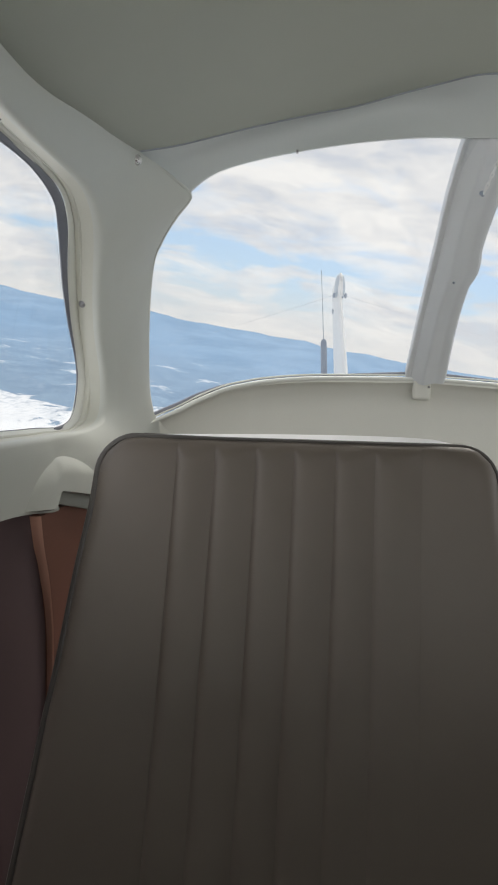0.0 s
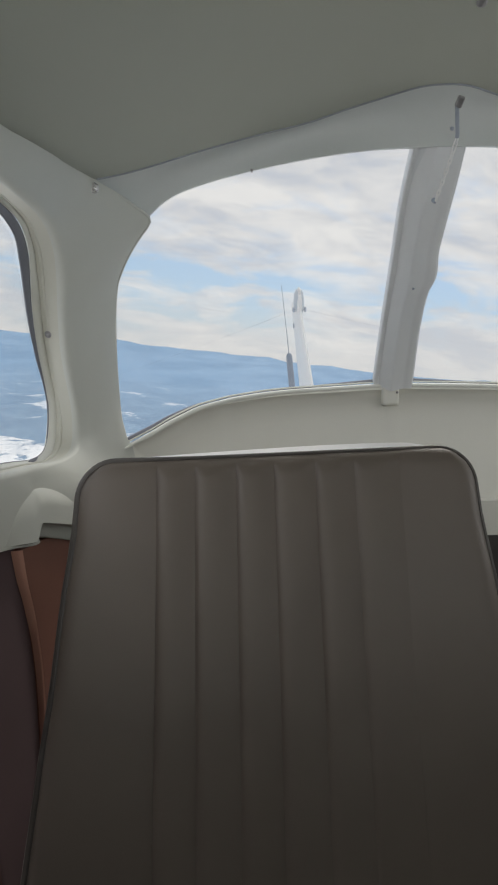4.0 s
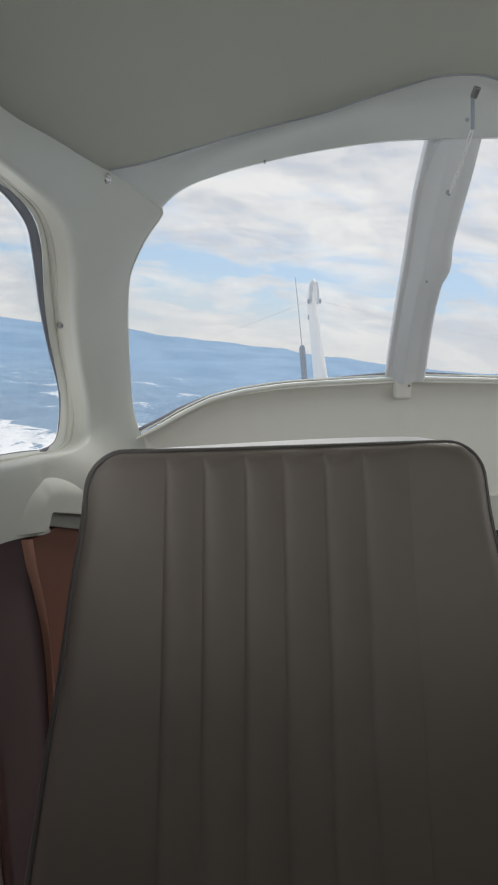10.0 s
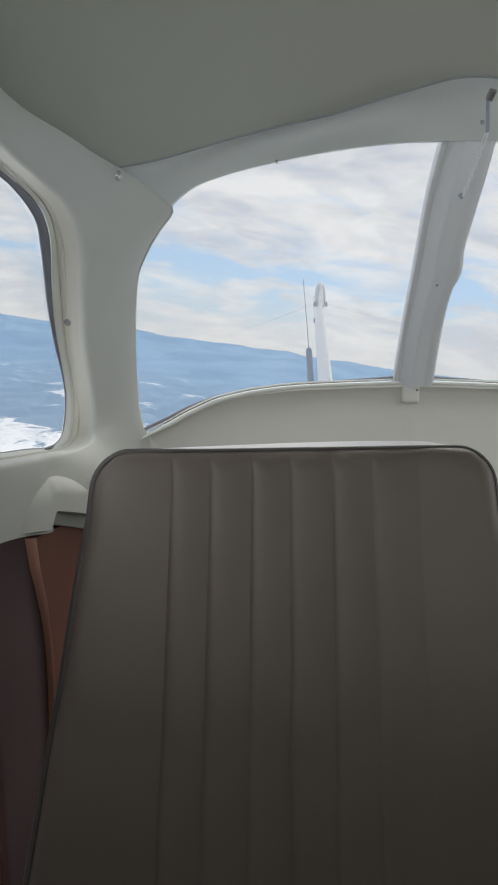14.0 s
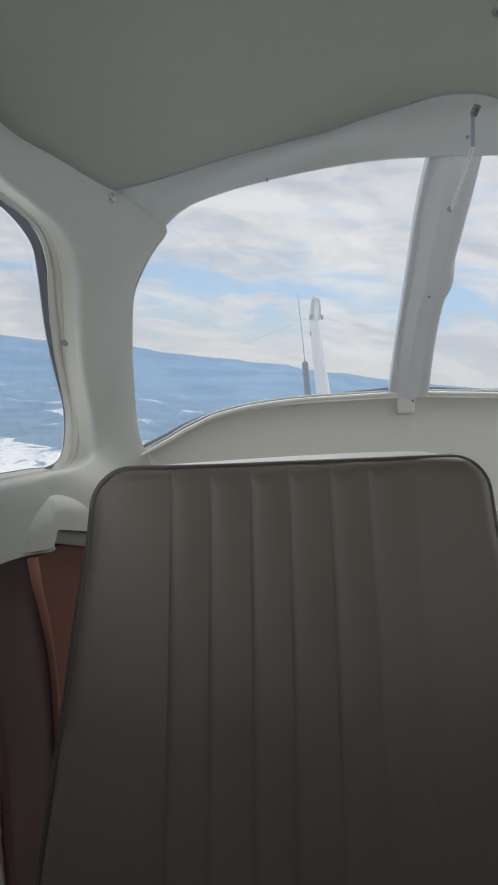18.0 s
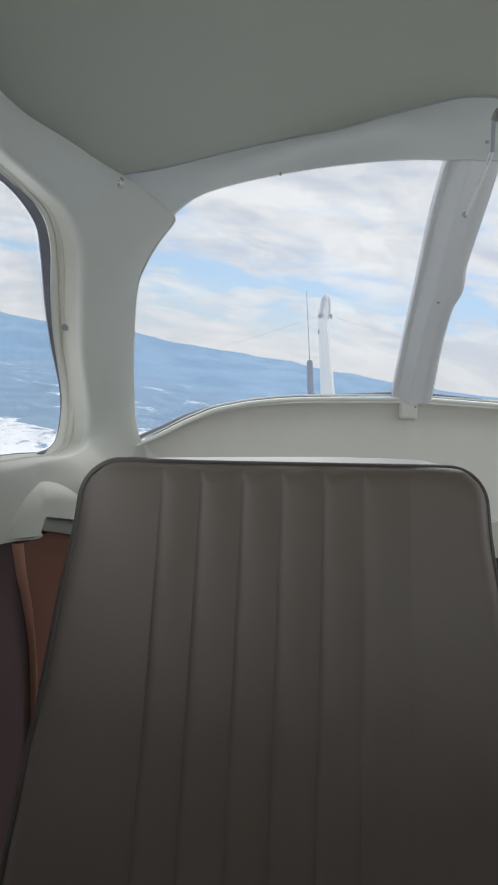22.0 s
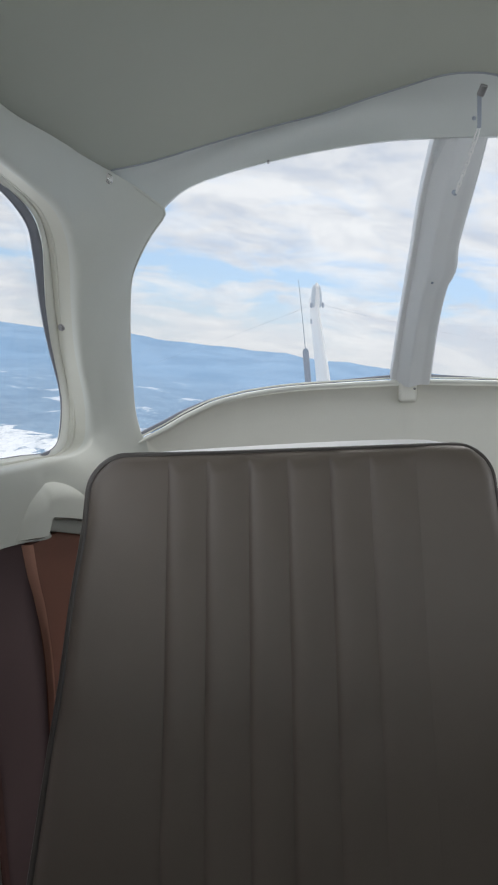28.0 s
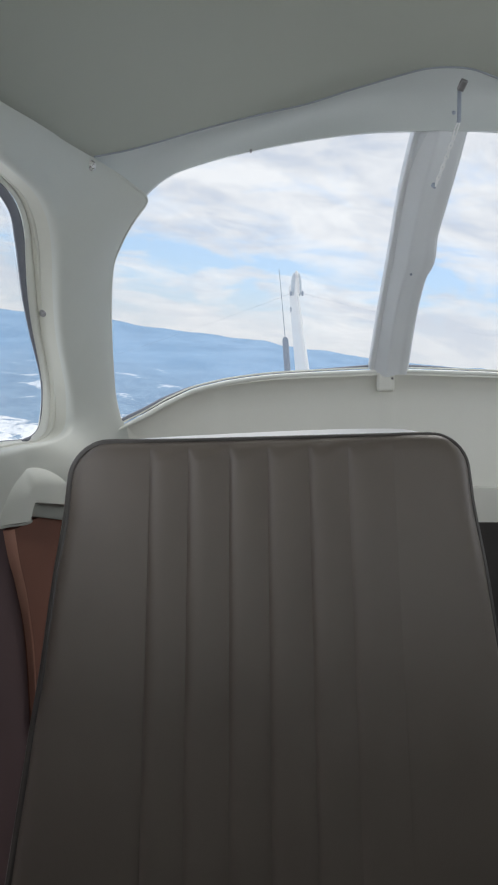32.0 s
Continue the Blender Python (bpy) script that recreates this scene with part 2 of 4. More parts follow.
def glass_material(name, tint):
    m = bpy.data.materials.new(name)
    m.use_nodes = True
    nt = m.node_tree
    nt.nodes.clear()
    clear = nt.nodes.new("ShaderNodeBsdfTransparent")
    clear.inputs[0].default_value = (*tint, 1)
    gloss = node(nt, "ShaderNodeBsdfGlossy", Roughness=0.02)
    f = node(nt, "ShaderNodeFresnel", IOR=1.45)
    both = nt.nodes.new("ShaderNodeMixShader")
    link(nt, maths(nt, "MULTIPLY", f.outputs[0], 0.06), both.inputs[0])
    link(nt, clear.outputs[0], both.inputs[1])
    link(nt, gloss.outputs[0], both.inputs[2])
    dust = nt.nodes.new("ShaderNodeBsdfTranslucent")
    dust.inputs[0].default_value = (0.9, 0.9, 0.9, 1)
    v = nt.nodes.new("ShaderNodeTexCoord").outputs["Object"]
    smear = maths(nt, "MULTIPLY", noise_tex(nt, mapping(nt, v, scale=(7, 7, 3)), 1.0, 5, 0.65, 0.4), noise_tex(nt, v, 160, 3, 0.6))
    dirty = nt.nodes.new("ShaderNodeMixShader")
    link(nt, maths(nt, "MULTIPLY", smear, 0.16), dirty.inputs[0])
    link(nt, both.outputs[0], dirty.inputs[1])
    link(nt, dust.outputs[0], dirty.inputs[2])
    out = nt.nodes.new("ShaderNodeOutputMaterial")
    link(nt, dirty.outputs[0], out.inputs[0])
    return m


M_GLASS = glass_material("acrylic_pane", (0.97, 0.98, 0.985))


# ---- mesh helpers ----
XC = -0.022                                                # the cabin's plane of symmetry
MID = Vector((XC, 0.35, 1.12))
CAM_EYE = Vector((-0.267, 0.16, 1.084))                        # the camera's mean position; things are fitted along its sight lines


def spread(*pts):
    return [Vector(p) for p in pts]


def mirrored(pts):
    return [Vector((2 * XC - p.x, p.y, p.z)) for p in pts]


def rail(pts, n=8, closed=False):
    """A smooth line through the points, n steps from one to the next."""
    k, res = len(pts), []
    for i in range(k if closed else k - 1):
        if closed:
            a, b, c, d = (pts[(i + j) % k] for j in (-1, 0, 1, 2))
        else:
            b, c = pts[i], pts[i + 1]
            a, d = pts[i - 1] if i else b * 2 - c, pts[i + 2] if i + 2 < k else c * 2 - b
        for s in range(n):
            t = s / n
            res.append(0.5 * ((2 * b) + (c - a) * t + (2 * a - 5 * b + 4 * c - d) * t * t + (3 * b - a - 3 * c + d) * t ** 3))
    if not closed:
        res.append(pts[-1].copy())
    return res


def sheet(rows, closed=False, toward=None):
    """Quads over rows of points; toward: a point that the faces look at."""
    bm = bmesh.new()
    vs = [[bm.verts.new(p) for p in row] for row in rows]
    for a, b in zip(vs, vs[1:]):
        m = len(a)
        for i in range(m if closed else m - 1):
            bm.faces.new((a[i], a[(i + 1) % m], b[(i + 1) % m], b[i]))
    bm.normal_update()
    if toward is not None:
        tally = sum(f.normal.dot(toward - f.calc_center_median()) * f.calc_area() for f in bm.faces)
        if tally < 0:
            bmesh.ops.reverse_faces(bm, faces=bm.faces)
    return bm


def between(a, b, k, bulge=(0, 0, 0)):
    """Rows from the line a to the line b, the middle ones pushed by bulge."""
    push = Vector(bulge)
    return [[p.lerp(q, j / k) + push * (4 * (j / k) * (1 - j / k)) for p, q in zip(a, b)] for j in range(k + 1)]


def thick(bm, t):
    """Gives a sheet thickness behind its faces."""
    bm.normal_update()
    front = list(bm.faces)
    edges = [e for e in bm.edges if e.is_boundary]
    back = {}
    for v in list(bm.verts):
        back[v] = bm.verts.new(v.co - v.normal * t)
    for f in front:
        bm.faces.new([back[v] for v in reversed(f.verts)])
    for e in edges:
        f = e.link_faces[0] if e.link_faces else None
        if f is None:
            continue
        a, b = e.verts
        for loop in f.loops:
            if loop.edge == e:
                a, b = loop.vert, loop.link_loop_next.vert
        bm.faces.new((b, a, back[a], back[b]))
    return bm


def tube(pts, r, seg=10, closed=False, squash=1.0, up=(0.13, 0.2, 1)):
    bm = bmesh.new()
    n, rings, up = len(pts), [], Vector(up).normalized()
    for i, p in enumerate(pts):
        a = pts[i - 1] if i or closed else p
        b = pts[(i + 1) % n] if i < n - 1 or closed else p
        t = (b - a).normalized()
        s = t.cross(up)
        s = s.normalized() if s.length > 1e-4 else t.orthogonal().normalized()
        u = s.cross(t)
        rad = r(i / max(1, n - 1)) if callable(r) else r
        rings.append([bm.verts.new(p + s * math.cos(w) * rad + u * math.sin(w) * rad * squash) for w in (2 * math.pi * k / seg for k in range(seg))])
    for i in range(n if closed else n - 1):
        a, b = rings[i], rings[(i + 1) % n]
        for k in range(seg):
            bm.faces.new((a[k], a[(k + 1) % seg], b[(k + 1) % seg], b[k]))
    if not closed:
        bm.faces.new(list(reversed(rings[0])))
        bm.faces.new(rings[-1])
    return bm


def block(lo, hi, bevel=0.0):
    bm = bmesh.new()
    bmesh.ops.create_cube(bm, size=1)
    for v in bm.verts:
        v.co = [l + (c + 0.5) * (h - l) for l, h, c in zip(lo, hi, v.co)]
    if bevel:
        bmesh.ops.bevel(bm, geom=list(bm.edges), offset=bevel, segments=3, profile=0.6, affect="EDGES")
    return bm


def lathe(profile, origin, axis, seg=16):
    """A turned shape: (radius, height) pairs along the axis from origin."""
    z = Vector(axis).normalized()
    x = z.orthogonal().normalized()
    y = z.cross(x)
    rows = [[Vector(origin) + z * h + (x * math.cos(w) + y * math.sin(w)) * r for w in (2 * math.pi * k / seg for k in range(seg))] for r, h in profile]
    bm = sheet(rows, closed=True)
    bmesh.ops.contextual_create(bm, geom=[e for e in bm.edges if e.is_boundary])
    bmesh.ops.recalc_face_normals(bm, faces=bm.faces)
    return bm


def part(name, bm, mat, parent=None, label="", smooth=True):
    me = bpy.data.meshes.new(name)
    bm.to_mesh(me)
    bm.free()
    me.materials.append(mat)
    if smooth:
        me.polygons.foreach_set("use_smooth", [True] * len(me.polygons))
        me.set_sharp_from_angle(angle=radians(40))
    ob = new(name, me)
    if parent is not None:
        ob.parent = parent
        ob.matrix_parent_inverse = parent.matrix_world.inverted()
    if label:
        tagged(ob, label)
    return ob


def thing(name, at, label, category, group="", kind=""):
    ob = new(name)
    ob.empty_display_size = 0.05
    ob.matrix_world = Matrix.Translation(at)
    return tagged(ob, label, category, group, kind)


# ---- the cabin's main lines ----
CEIL = spread((-0.492, 0.30, 1.350), (-0.491, 0.55, 1.352), (-0.489, 0.735, 1.3535), (-0.486, 0.79, 1.360), (-0.4765, 0.86, 1.371), (-0.4635, 0.945, 1.384), (-0.456, 1.008, 1.392))
SEAM = spread((-0.454, 1.009, 1.393), (-0.423, 1.038, 1.410), (-0.392, 1.058, 1.426), (-0.320, 1.080, 1.455), (-0.246, 1.093, 1.478), (-0.190, 1.095, 1.491), (-0.137, 1.082, 1.502), (-0.090, 1.062, 1.507), (-0.060, 1.047, 1.509), (-0.040, 1.0415, 1.510), (XC, 1.040, 1.510))
TOP = spread((-0.425, 1.112, 1.362), (-0.383, 1.115, 1.401), (-0.328, 1.12, 1.424), (-0.251, 1.12, 1.442), (-0.174, 1.112, 1.452), (-0.1, 1.1, 1.455), (XC, 1.096, 1.455))
LEFT = spread((-0.404, 1.105, 1.373), (-0.432, 1.125, 1.344), (-0.454, 1.145, 1.31), (-0.464, 1.16, 1.273), (-0.4735, 1.2, 1.213), (-0.477, 1.232, 1.140), (-0.4765, 1.245, 1.106), (-0.472, 1.256, 1.077))
SILL = spread((-0.480, 1.248, 1.0625), (-0.466, 1.2588, 1.0705), (-0.440, 1.278, 1.085), (-0.416, 1.298, 1.1005), (-0.391, 1.3165, 1.1140), (-0.366, 1.3305, 1.1255), (-0.334, 1.345, 1.1345), (-0.300, 1.360, 1.1420), (-0.220, 1.381, 1.1520), (-0.062, 1.400, 1.1595), (XC, 1.400, 1.1605))


def even(pts, n):
    """n + 1 points at even steps along a line of points."""
    far = [0.0]
    for a, b in zip(pts, pts[1:]):
        far.append(far[-1] + (b - a).length)
    res, j = [], 0
    for i in range(n + 1):
        d = far[-1] * i / n
        while j < len(pts) - 2 and far[j + 1] < d:
            j += 1
        res.append(pts[j].lerp(pts[j + 1], (d - far[j]) / max(1e-9, far[j + 1] - far[j])))
    return res


# ---- ceiling and header ----
def vault(x):
    return 1.512 - 0.118 * (abs(x - XC) / 0.43) ** 2.2


def ceiling_rows():
    seam, edge = even(rail(SEAM), 40), rail(spread((-0.492, -1.2, 1.350), (-0.492, -0.4, 1.350)) + CEIL)
    rows = []
    for k in range(61):
        r = (k / 60) ** 0.8
        y_edge = -1.2 + r * 2.208
        i = min(range(len(edge)), key=lambda n: abs(edge[n].y - y_edge))
        off = edge[i] - (Vector((-0.492, -1.2, vault(-0.492))).lerp(seam[0], r))
        off.y = 0
        row = []
        for n, p in enumerate(seam):
            s = n / 40
            x0 = -0.492 + (XC + 0.492) * s
            q = Vector((x0, -1.2, vault(x0))).lerp(p, r)
            q.z += (0.006 * math.sin(math.pi * r) + 0.020 * math.sin(math.pi * r ** 3)) * min(1.0, s * 2.0)
            row.append(q + off * (1 - s) ** 3)
        row.insert(0, row[0] + Vector((-0.035, 0, -0.006 if k < 60 else 0.0)))
        rows.append(row + mirrored(row[-2::-1]))
    return rows


ceiling = tagged(part("ceiling", thick(sheet(ceiling_rows(), toward=MID), 0.012), M_HEAD), "grey-green cloth headliner stretched over the cabin roof", "ceiling", kind="structure")

half_seam, half_top = even(rail(SEAM), 48), even(rail(TOP), 48)


def whole(half):
    return half + mirrored(half[-2::-1])


def tucked(half):
    """The line begun a little further out, behind the side panel."""
    return whole([half[0] + Vector((-0.035, 0.012, -0.030))] + half)


header = thing("header_panel", (XC, 1.1, 1.45), "cream moulded trim panel arching over the rear window", "trim panel", kind="structure")
rows = []
for j in range(11):
    t = j / 10
    rows.append([p.lerp(q, t) + Vector((0, 0.010, 0.012)) * math.sin(math.pi * t) for p, q in zip(tucked(half_seam), tucked(half_top))])
rows.append([p + Vector((0, 0.020, 0.006)) for p in tucked(half_top)])
part("panel", thick(sheet(rows, toward=MID), 0.006), M_HEADER, header)
clip = block((-0.2675, 1.1105, 1.4345), (-0.2645, 1.1165, 1.4380), 0.0006)
part("edge_clip", clip, M_DARKSTEEL, header, "tiny dark clip on the window's upper edge")
part("seam_welt", tube([p + Vector((0, -0.0004, -0.0006)) for p in whole(half_seam)], 0.0013, 8), M_SEAM, header, "thin grey seam welt")

# ---- side panels with their windows ----
Q = spread((-0.492, 0.36, 1.300), (-0.496, 0.56, 1.314), (-0.499, 0.752, 1.318), (-0.498, 0.849, 1.323), (-0.497, 0.939, 1.325), (-0.501, 1.001, 1.313), (-0.508, 1.042, 1.288),
           (-0.517, 1.075, 1.244), (-0.524, 1.109, 1.188), (-0.525, 1.159, 1.116), (-0.525, 1.157, 1.068), (-0.525, 1.085, 1.052), (-0.525, 0.975, 1.049), (-0.525, 0.894, 1.046), (-0.525, 0.70, 1.042), (-0.525, 0.40, 1.040), (-0.520, 0.31, 1.10), (-0.505, 0.30, 1.24))
B = spread((-0.492, 0.24, 1.350), (-0.491, 0.55, 1.352), (-0.489, 0.735, 1.3535), (-0.4765, 0.86, 1.371), (-0.456, 1.008, 1.392), (-0.430, 1.056, 1.383), (-0.404, 1.105, 1.373),
           (-0.454, 1.145, 1.31), (-0.466, 1.165, 1.260), (-0.4755, 1.2085, 1.195), (-0.4655, 1.2613, 1.0632), (-0.466, 1.290, 0.975), (-0.527, 0.990, 0.975), (-0.526, 0.972, 0.957), (-0.525, 0.80, 0.971), (-0.525, 0.40, 0.972), (-0.525, 0.20, 0.98), (-0.515, 0.20, 1.20))
I = spread((-0.515, 0.38, 1.298), (-0.520, 0.56, 1.315), (-0.523, 0.75, 1.324), (-0.524, 0.878, 1.329), (-0.524, 0.947, 1.325), (-0.530, 0.998, 1.306), (-0.537, 1.032, 1.280),
           (-0.544, 1.065, 1.243), (-0.550, 1.103, 1.195), (-0.552, 1.147, 1.128), (-0.552, 1.136, 1.070), (-0.552, 1.077, 1.050), (-0.552, 0.975, 1.048), (-0.552, 0.890, 1.047), (-0.552, 0.70, 1.047), (-0.552, 0.42, 1.046), (-0.548, 0.33, 1.11), (-0.530, 0.32, 1.23))
G = spread((-0.525, 0.395, 1.290), (-0.530, 0.57, 1.307), (-0.533, 0.75, 1.316), (-0.534, 0.865, 1.322), (-0.537, 0.945, 1.312), (-0.543, 0.983, 1.290), (-0.549, 1.013, 1.262),
           (-0.555, 1.045, 1.229), (-0.560, 1.086, 1.190), (-0.562, 1.139, 1.128), (-0.562, 1.128, 1.073), (-0.562, 1.075, 1.054), (-0.562, 0.975, 1.053), (-0.562, 0.890, 1.052), (-0.562, 0.70, 1.052), (-0.562, 0.43, 1.052), (-0.558, 0.345, 1.11), (-0.540, 0.335, 1.22))


def notched(pts):
    """B runs straight into the point of the notch, and smoothly elsewhere."""
    smooth = rail(pts, 8, True)
    for i in (4, 5, 6):
        for s in range(8):
            t = s / 8
            if i < 6:
                smooth[8 * i + s] = pts[i].lerp(pts[i + 1], t)
            else:
                a, b, c = pts[6], Vector((-0.437, 1.126, 1.338)), pts[7]
                smooth[8 * i + s] = a * (1 - t) ** 2 + b * (2 * t * (1 - t)) + c * t * t
    foot = spread((-0.477, 1.232, 1.140), (-0.4768, 1.2435, 1.110), (-0.4745, 1.2510, 1.091), (-0.4705, 1.2580, 1.0725))
    smooth[72:81] = even(rail([pts[8], pts[9]] + foot + [pts[10]])[8:], 8)
    smooth[48] = smooth[48] + Vector((0.010, 0.005, -0.003))
    for _ in range(3):
        soft = [(smooth[k - 1] + smooth[k] * 2 + smooth[k + 1]) / 4 for k in range(44, 53)]
        smooth[44:53] = soft
    return smooth


def side(flip, name, window):
    f = mirrored if flip else (lambda p: p)
    q, b, i, g = rail(f(Q), 8, True), notched(f(B)), rail(f(I), 8, True), rail(f(G), 8, True)
    if flip:
        b = mirrored(notched(B))
    inward = Vector((-1 if flip else 1, 0, 0))
    panel = thing(name, q[0], "cream moulded side panel round the cabin window", "wall panel", kind="structure")
    rows = between(b, q, 14)
    # Pushed towards the camera, so that outlines keep their place in its view.
    for j, row in enumerate(rows):
        t = j / 14
        for n, p in enumerate(row):
            row[n] = p + ((CAM_EYE if not flip else mirrored([CAM_EYE])[0]) - p) * (0.020 * t ** 0.9)
    for _ in range(30):
        rows[1:10] = [[(rows[j - 1][n] + rows[j + 1][n] + rows[j][n - 1] + rows[j][(n + 1) % len(q)]) / 4 for n in range(len(q))] for j in range(1, 10)]
    q = rows[-1]
    inner = [p.lerp(r, 0.6) - inward * 0.004 for p, r in zip(q, i)]
    ins = [p + (r - p).normalized() * min(0.009, 0.8 * (r - p).length) for p, r in zip(q, rows[11])]
    outs = [p + (r - p).normalized() * min(0.009, 0.8 * (r - p).length) for p, r in zip(q, inner)]
    rows = rows[:12] + [[a * (1 - u) ** 2 + p * (2 * u * (1 - u)) + c * u * u for a, p, c in zip(ins, q, outs)] for u in (0, 0.2, 0.4, 0.6, 0.8, 1.0)]
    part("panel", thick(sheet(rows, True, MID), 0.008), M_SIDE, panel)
    reveal = between(outs, inner, 3) + [i]
    part("reveal", thick(sheet(reveal, True, MID), 0.002), M_REVEAL, panel, "reveal of the window, its warm light put into the colour")
    bead = [p + (p - (mirrored([CAM_EYE])[0] if flip else CAM_EYE)).normalized() * 0.0025 for p in b[34:62]]
    part("edge_bead", tube(bead, lambda t: 0.0026 * min(1.0, 0.2 + t * 4, 0.2 + (1 - t) * 4), 8), M_SIDE, panel, "rounded edge of the pillar trim")
    rim = [p.lerp(r, 0.85) + inward * 0.002 for p, r in zip(q, i)]
    part("trim_ring", tube(rim, 0.0023, 8, True), M_REVEAL, panel, "cream edge moulding round the window")
    w = thing(window, g[0], "curved cabin side window in a dark rubber seal", "window", kind="structure")
    m = [a.lerp(b, 0.30 if 8 <= k < 40 else 0.30 + 0.67 * (k - 40) / 37 if 40 <= k < 77 else 0.97) for k, (a, b) in enumerate(zip(i, g))]
    m = [(m[k - 2] + m[k - 1] + m[k] + m[(k + 1) % len(m)] + m[(k + 2) % len(m)]) / 5 for k in range(len(m))]
    part("edge_channel", thick(sheet(between(i, m, 3, inward * 0.002), True, MID), 0.006), M_TRIM, w, "cream channel round the pane")
    seal = between([p - inward * 0.001 for p in m], g, 3, inward * 0.003)
    seal = [[row[k].lerp(g[k], max(0.0, (k - 66) / 14)) for k in range(4, 80)] for row in seal]
    part("rubber_seal", thick(sheet(seal, toward=MID), 0.001), M_RUBBER, w, "dark rubber seal")
    part("seal_lip", tube([p + inward * 0.001 for p in g], lambda t: 0.0009 if 5 < t * len(g) < 68 else 0.0005, 8, True), M_RUBBER, w)
    bm = bmesh.new()
    bm.faces.new([bm.verts.new(p - inward * 0.003) for p in g])
    bmesh.ops.triangulate(bm, faces=bm.faces)
    pane = part("pane", bm, M_GLASS, w, "clear acrylic pane", smooth=False)
    pane.visible_shadow = False
    joint = f(spread((-0.557, 1.075, 1.0555), (-0.556, 1.060, 1.053), (-0.556, 1.048, 1.052), (-0.556, 1.036, 1.0515)))
    part("seal_joint", tube(rail(joint, 4), lambda t: 0.0008 + 0.0018 * math.sin(math.pi * t), 8), M_RUBBER, w, "lumpy joint in the rubber seal")
    step = f(spread((-0.522, 0.822, 1.330), (-0.524, 0.848, 1.332), (-0.526, 0.872, 1.331), (-0.527, 0.900, 1.328)))
    part("trim_joint", tube(rail(step, 4), lambda t: 0.0016 + 0.0030 * math.sin(math.pi * t), 8), M_TRIM, panel, "lump where the edge moulding is joined")
    return panel


side_left = side(False, "side_panel", "window_1")
side(True, "side_panel", "window_2")


# ---- rear window, post and lower rear panel ----
def rear_window(flip, name):
    f = mirrored if flip else (lambda p: p)
    w = thing(name, f([Vector((-0.25, 1.25, 1.3))])[0], "curved rear window half beside the centre post", "window", kind="structure")
    top, sill = even(rail(TOP), 24), even(rail(SILL), 24)
    top, sill = [p + Vector((-0.03 * (1 - k / 24) ** 2, 0.016, 0.004)) for k, p in enumerate(top)], [p + Vector((-0.02 * (1 - k / 24) ** 2, 0.014, -0.002)) for k, p in enumerate(sill)]
    bm = sheet(between(f(top), f(sill), 10, (0, 0.02, 0.02)), toward=MID)
    pane = part("pane", bm, M_GLASS, w, "clear acrylic pane")
    pane.visible_shadow = False
    line = even(rail(SILL), 60)
    seal = [p + Vector((0.001, 0.012, 0.0035 + 0.004 * max(0.0, 1 - k / 20) + 0.004 * max(0, (k - 42) / 18))) for k, p in enumerate(line)]
    part("rubber_seal", tube(f(seal), lambda t: 0.0019 + 0.0025 * max(0.0, 1 - (t - 0.10) ** 2 / 0.05 if t < 0.34 else 0.0) + 0.0026 * max(0.0, (t - 0.7) / 0.3), 8), M_RUBBER, w, "dark rubber seal")
    part("sill_lip", tube(f([p + Vector((0.004, 0.000, -0.0034)) for p in line]), lambda t: 0.0044 * min(1.0, 0.35 + t * 6), 10), M_TRIM, w, "raised cream lip along the sill")
    part("pane_bead", tube(f([p + Vector((0.002, 0.008, 0.0042)) for p in line]), 0.0015, 8), M_TRIM, w, "slim cream bead holding the pane")
    edge = [p + Vector((-0.004, 0.006, 0)) for p in even(rail(LEFT), 40)]
    part("side_seal", tube(f(edge), 0.0035, 8), M_TRIM, w)
    return w


rear_window(False, "window_3")
rear_window(True, "window_4")

rear = thing("rear_panel", (XC, 1.4, 0.95), "cream moulded panel below the rear window", "wall panel", kind="structure")
sill = whole(even(rail(SILL), 48))
rows = []
for t, dy, dz in ((0, 0.010, 0.000), (0.0, -0.003, -0.003), (0.03, -0.004, -0.004), (0.06, 0.004, -0.002), (0.10, 0.010, 0), (0.18, 0.0145, 0), (0.30, 0.013, 0), (0.5, 0.003, 0), (0.75, -0.014, 0), (1, -0.034, 0)):
    rows.append([Vector((p.x, p.y + (dy - 0.016) * min(1, max(0, (0.47 - abs(p.x - XC)) / 0.14)) + 0.016 + (1.415 - p.y) * t * 0.3, p.z + dz - (p.z - 0.957) * t)) for p in sill])
rows += [[Vector((p.x, p.y - 0.022, p.z - 0.002)) for p in rows[-1]], [Vector((p.x, p.y - 0.024, 0.897)) for p in rows[-1]], [Vector((p.x, p.y + 0.03, 0.895)) for p in rows[-1]]]
part("panel", thick(sheet(rows, toward=MID), 0.006), M_REAR, rear)
post = thing("centre_post", (XC, 1.4, 1.162), "grey painted post dividing the rear window", "window post", kind="structure")
p_left = even(rail(spread((-0.061, 1.402, 1.156), (-0.0615, 1.399, 1.162), (-0.0575, 1.335, 1.245), (-0.0535, 1.25, 1.336), (-0.053, 1.185, 1.395), (-0.051, 1.125, 1.437), (-0.049, 1.100, 1.455), (-0.049, 1.098, 1.470))), 40)
p_right = even(rail(spread((0.007, 1.402, 1.157), (0.007, 1.394, 1.169), (0.006, 1.3532, 1.2175), (0.0063, 1.3148, 1.2597), (0.0094, 1.2799, 1.2944), (0.0165, 1.265, 1.309), (0.0175, 1.2495, 1.325), (0.0150, 1.2318, 1.3446), (0.0177, 1.1853, 1.3841), (0.0203, 1.1408, 1.4203), (0.0215, 1.100, 1.456), (0.0215, 1.098, 1.471))), 40)
near = Vector((0, -0.75, -0.66))
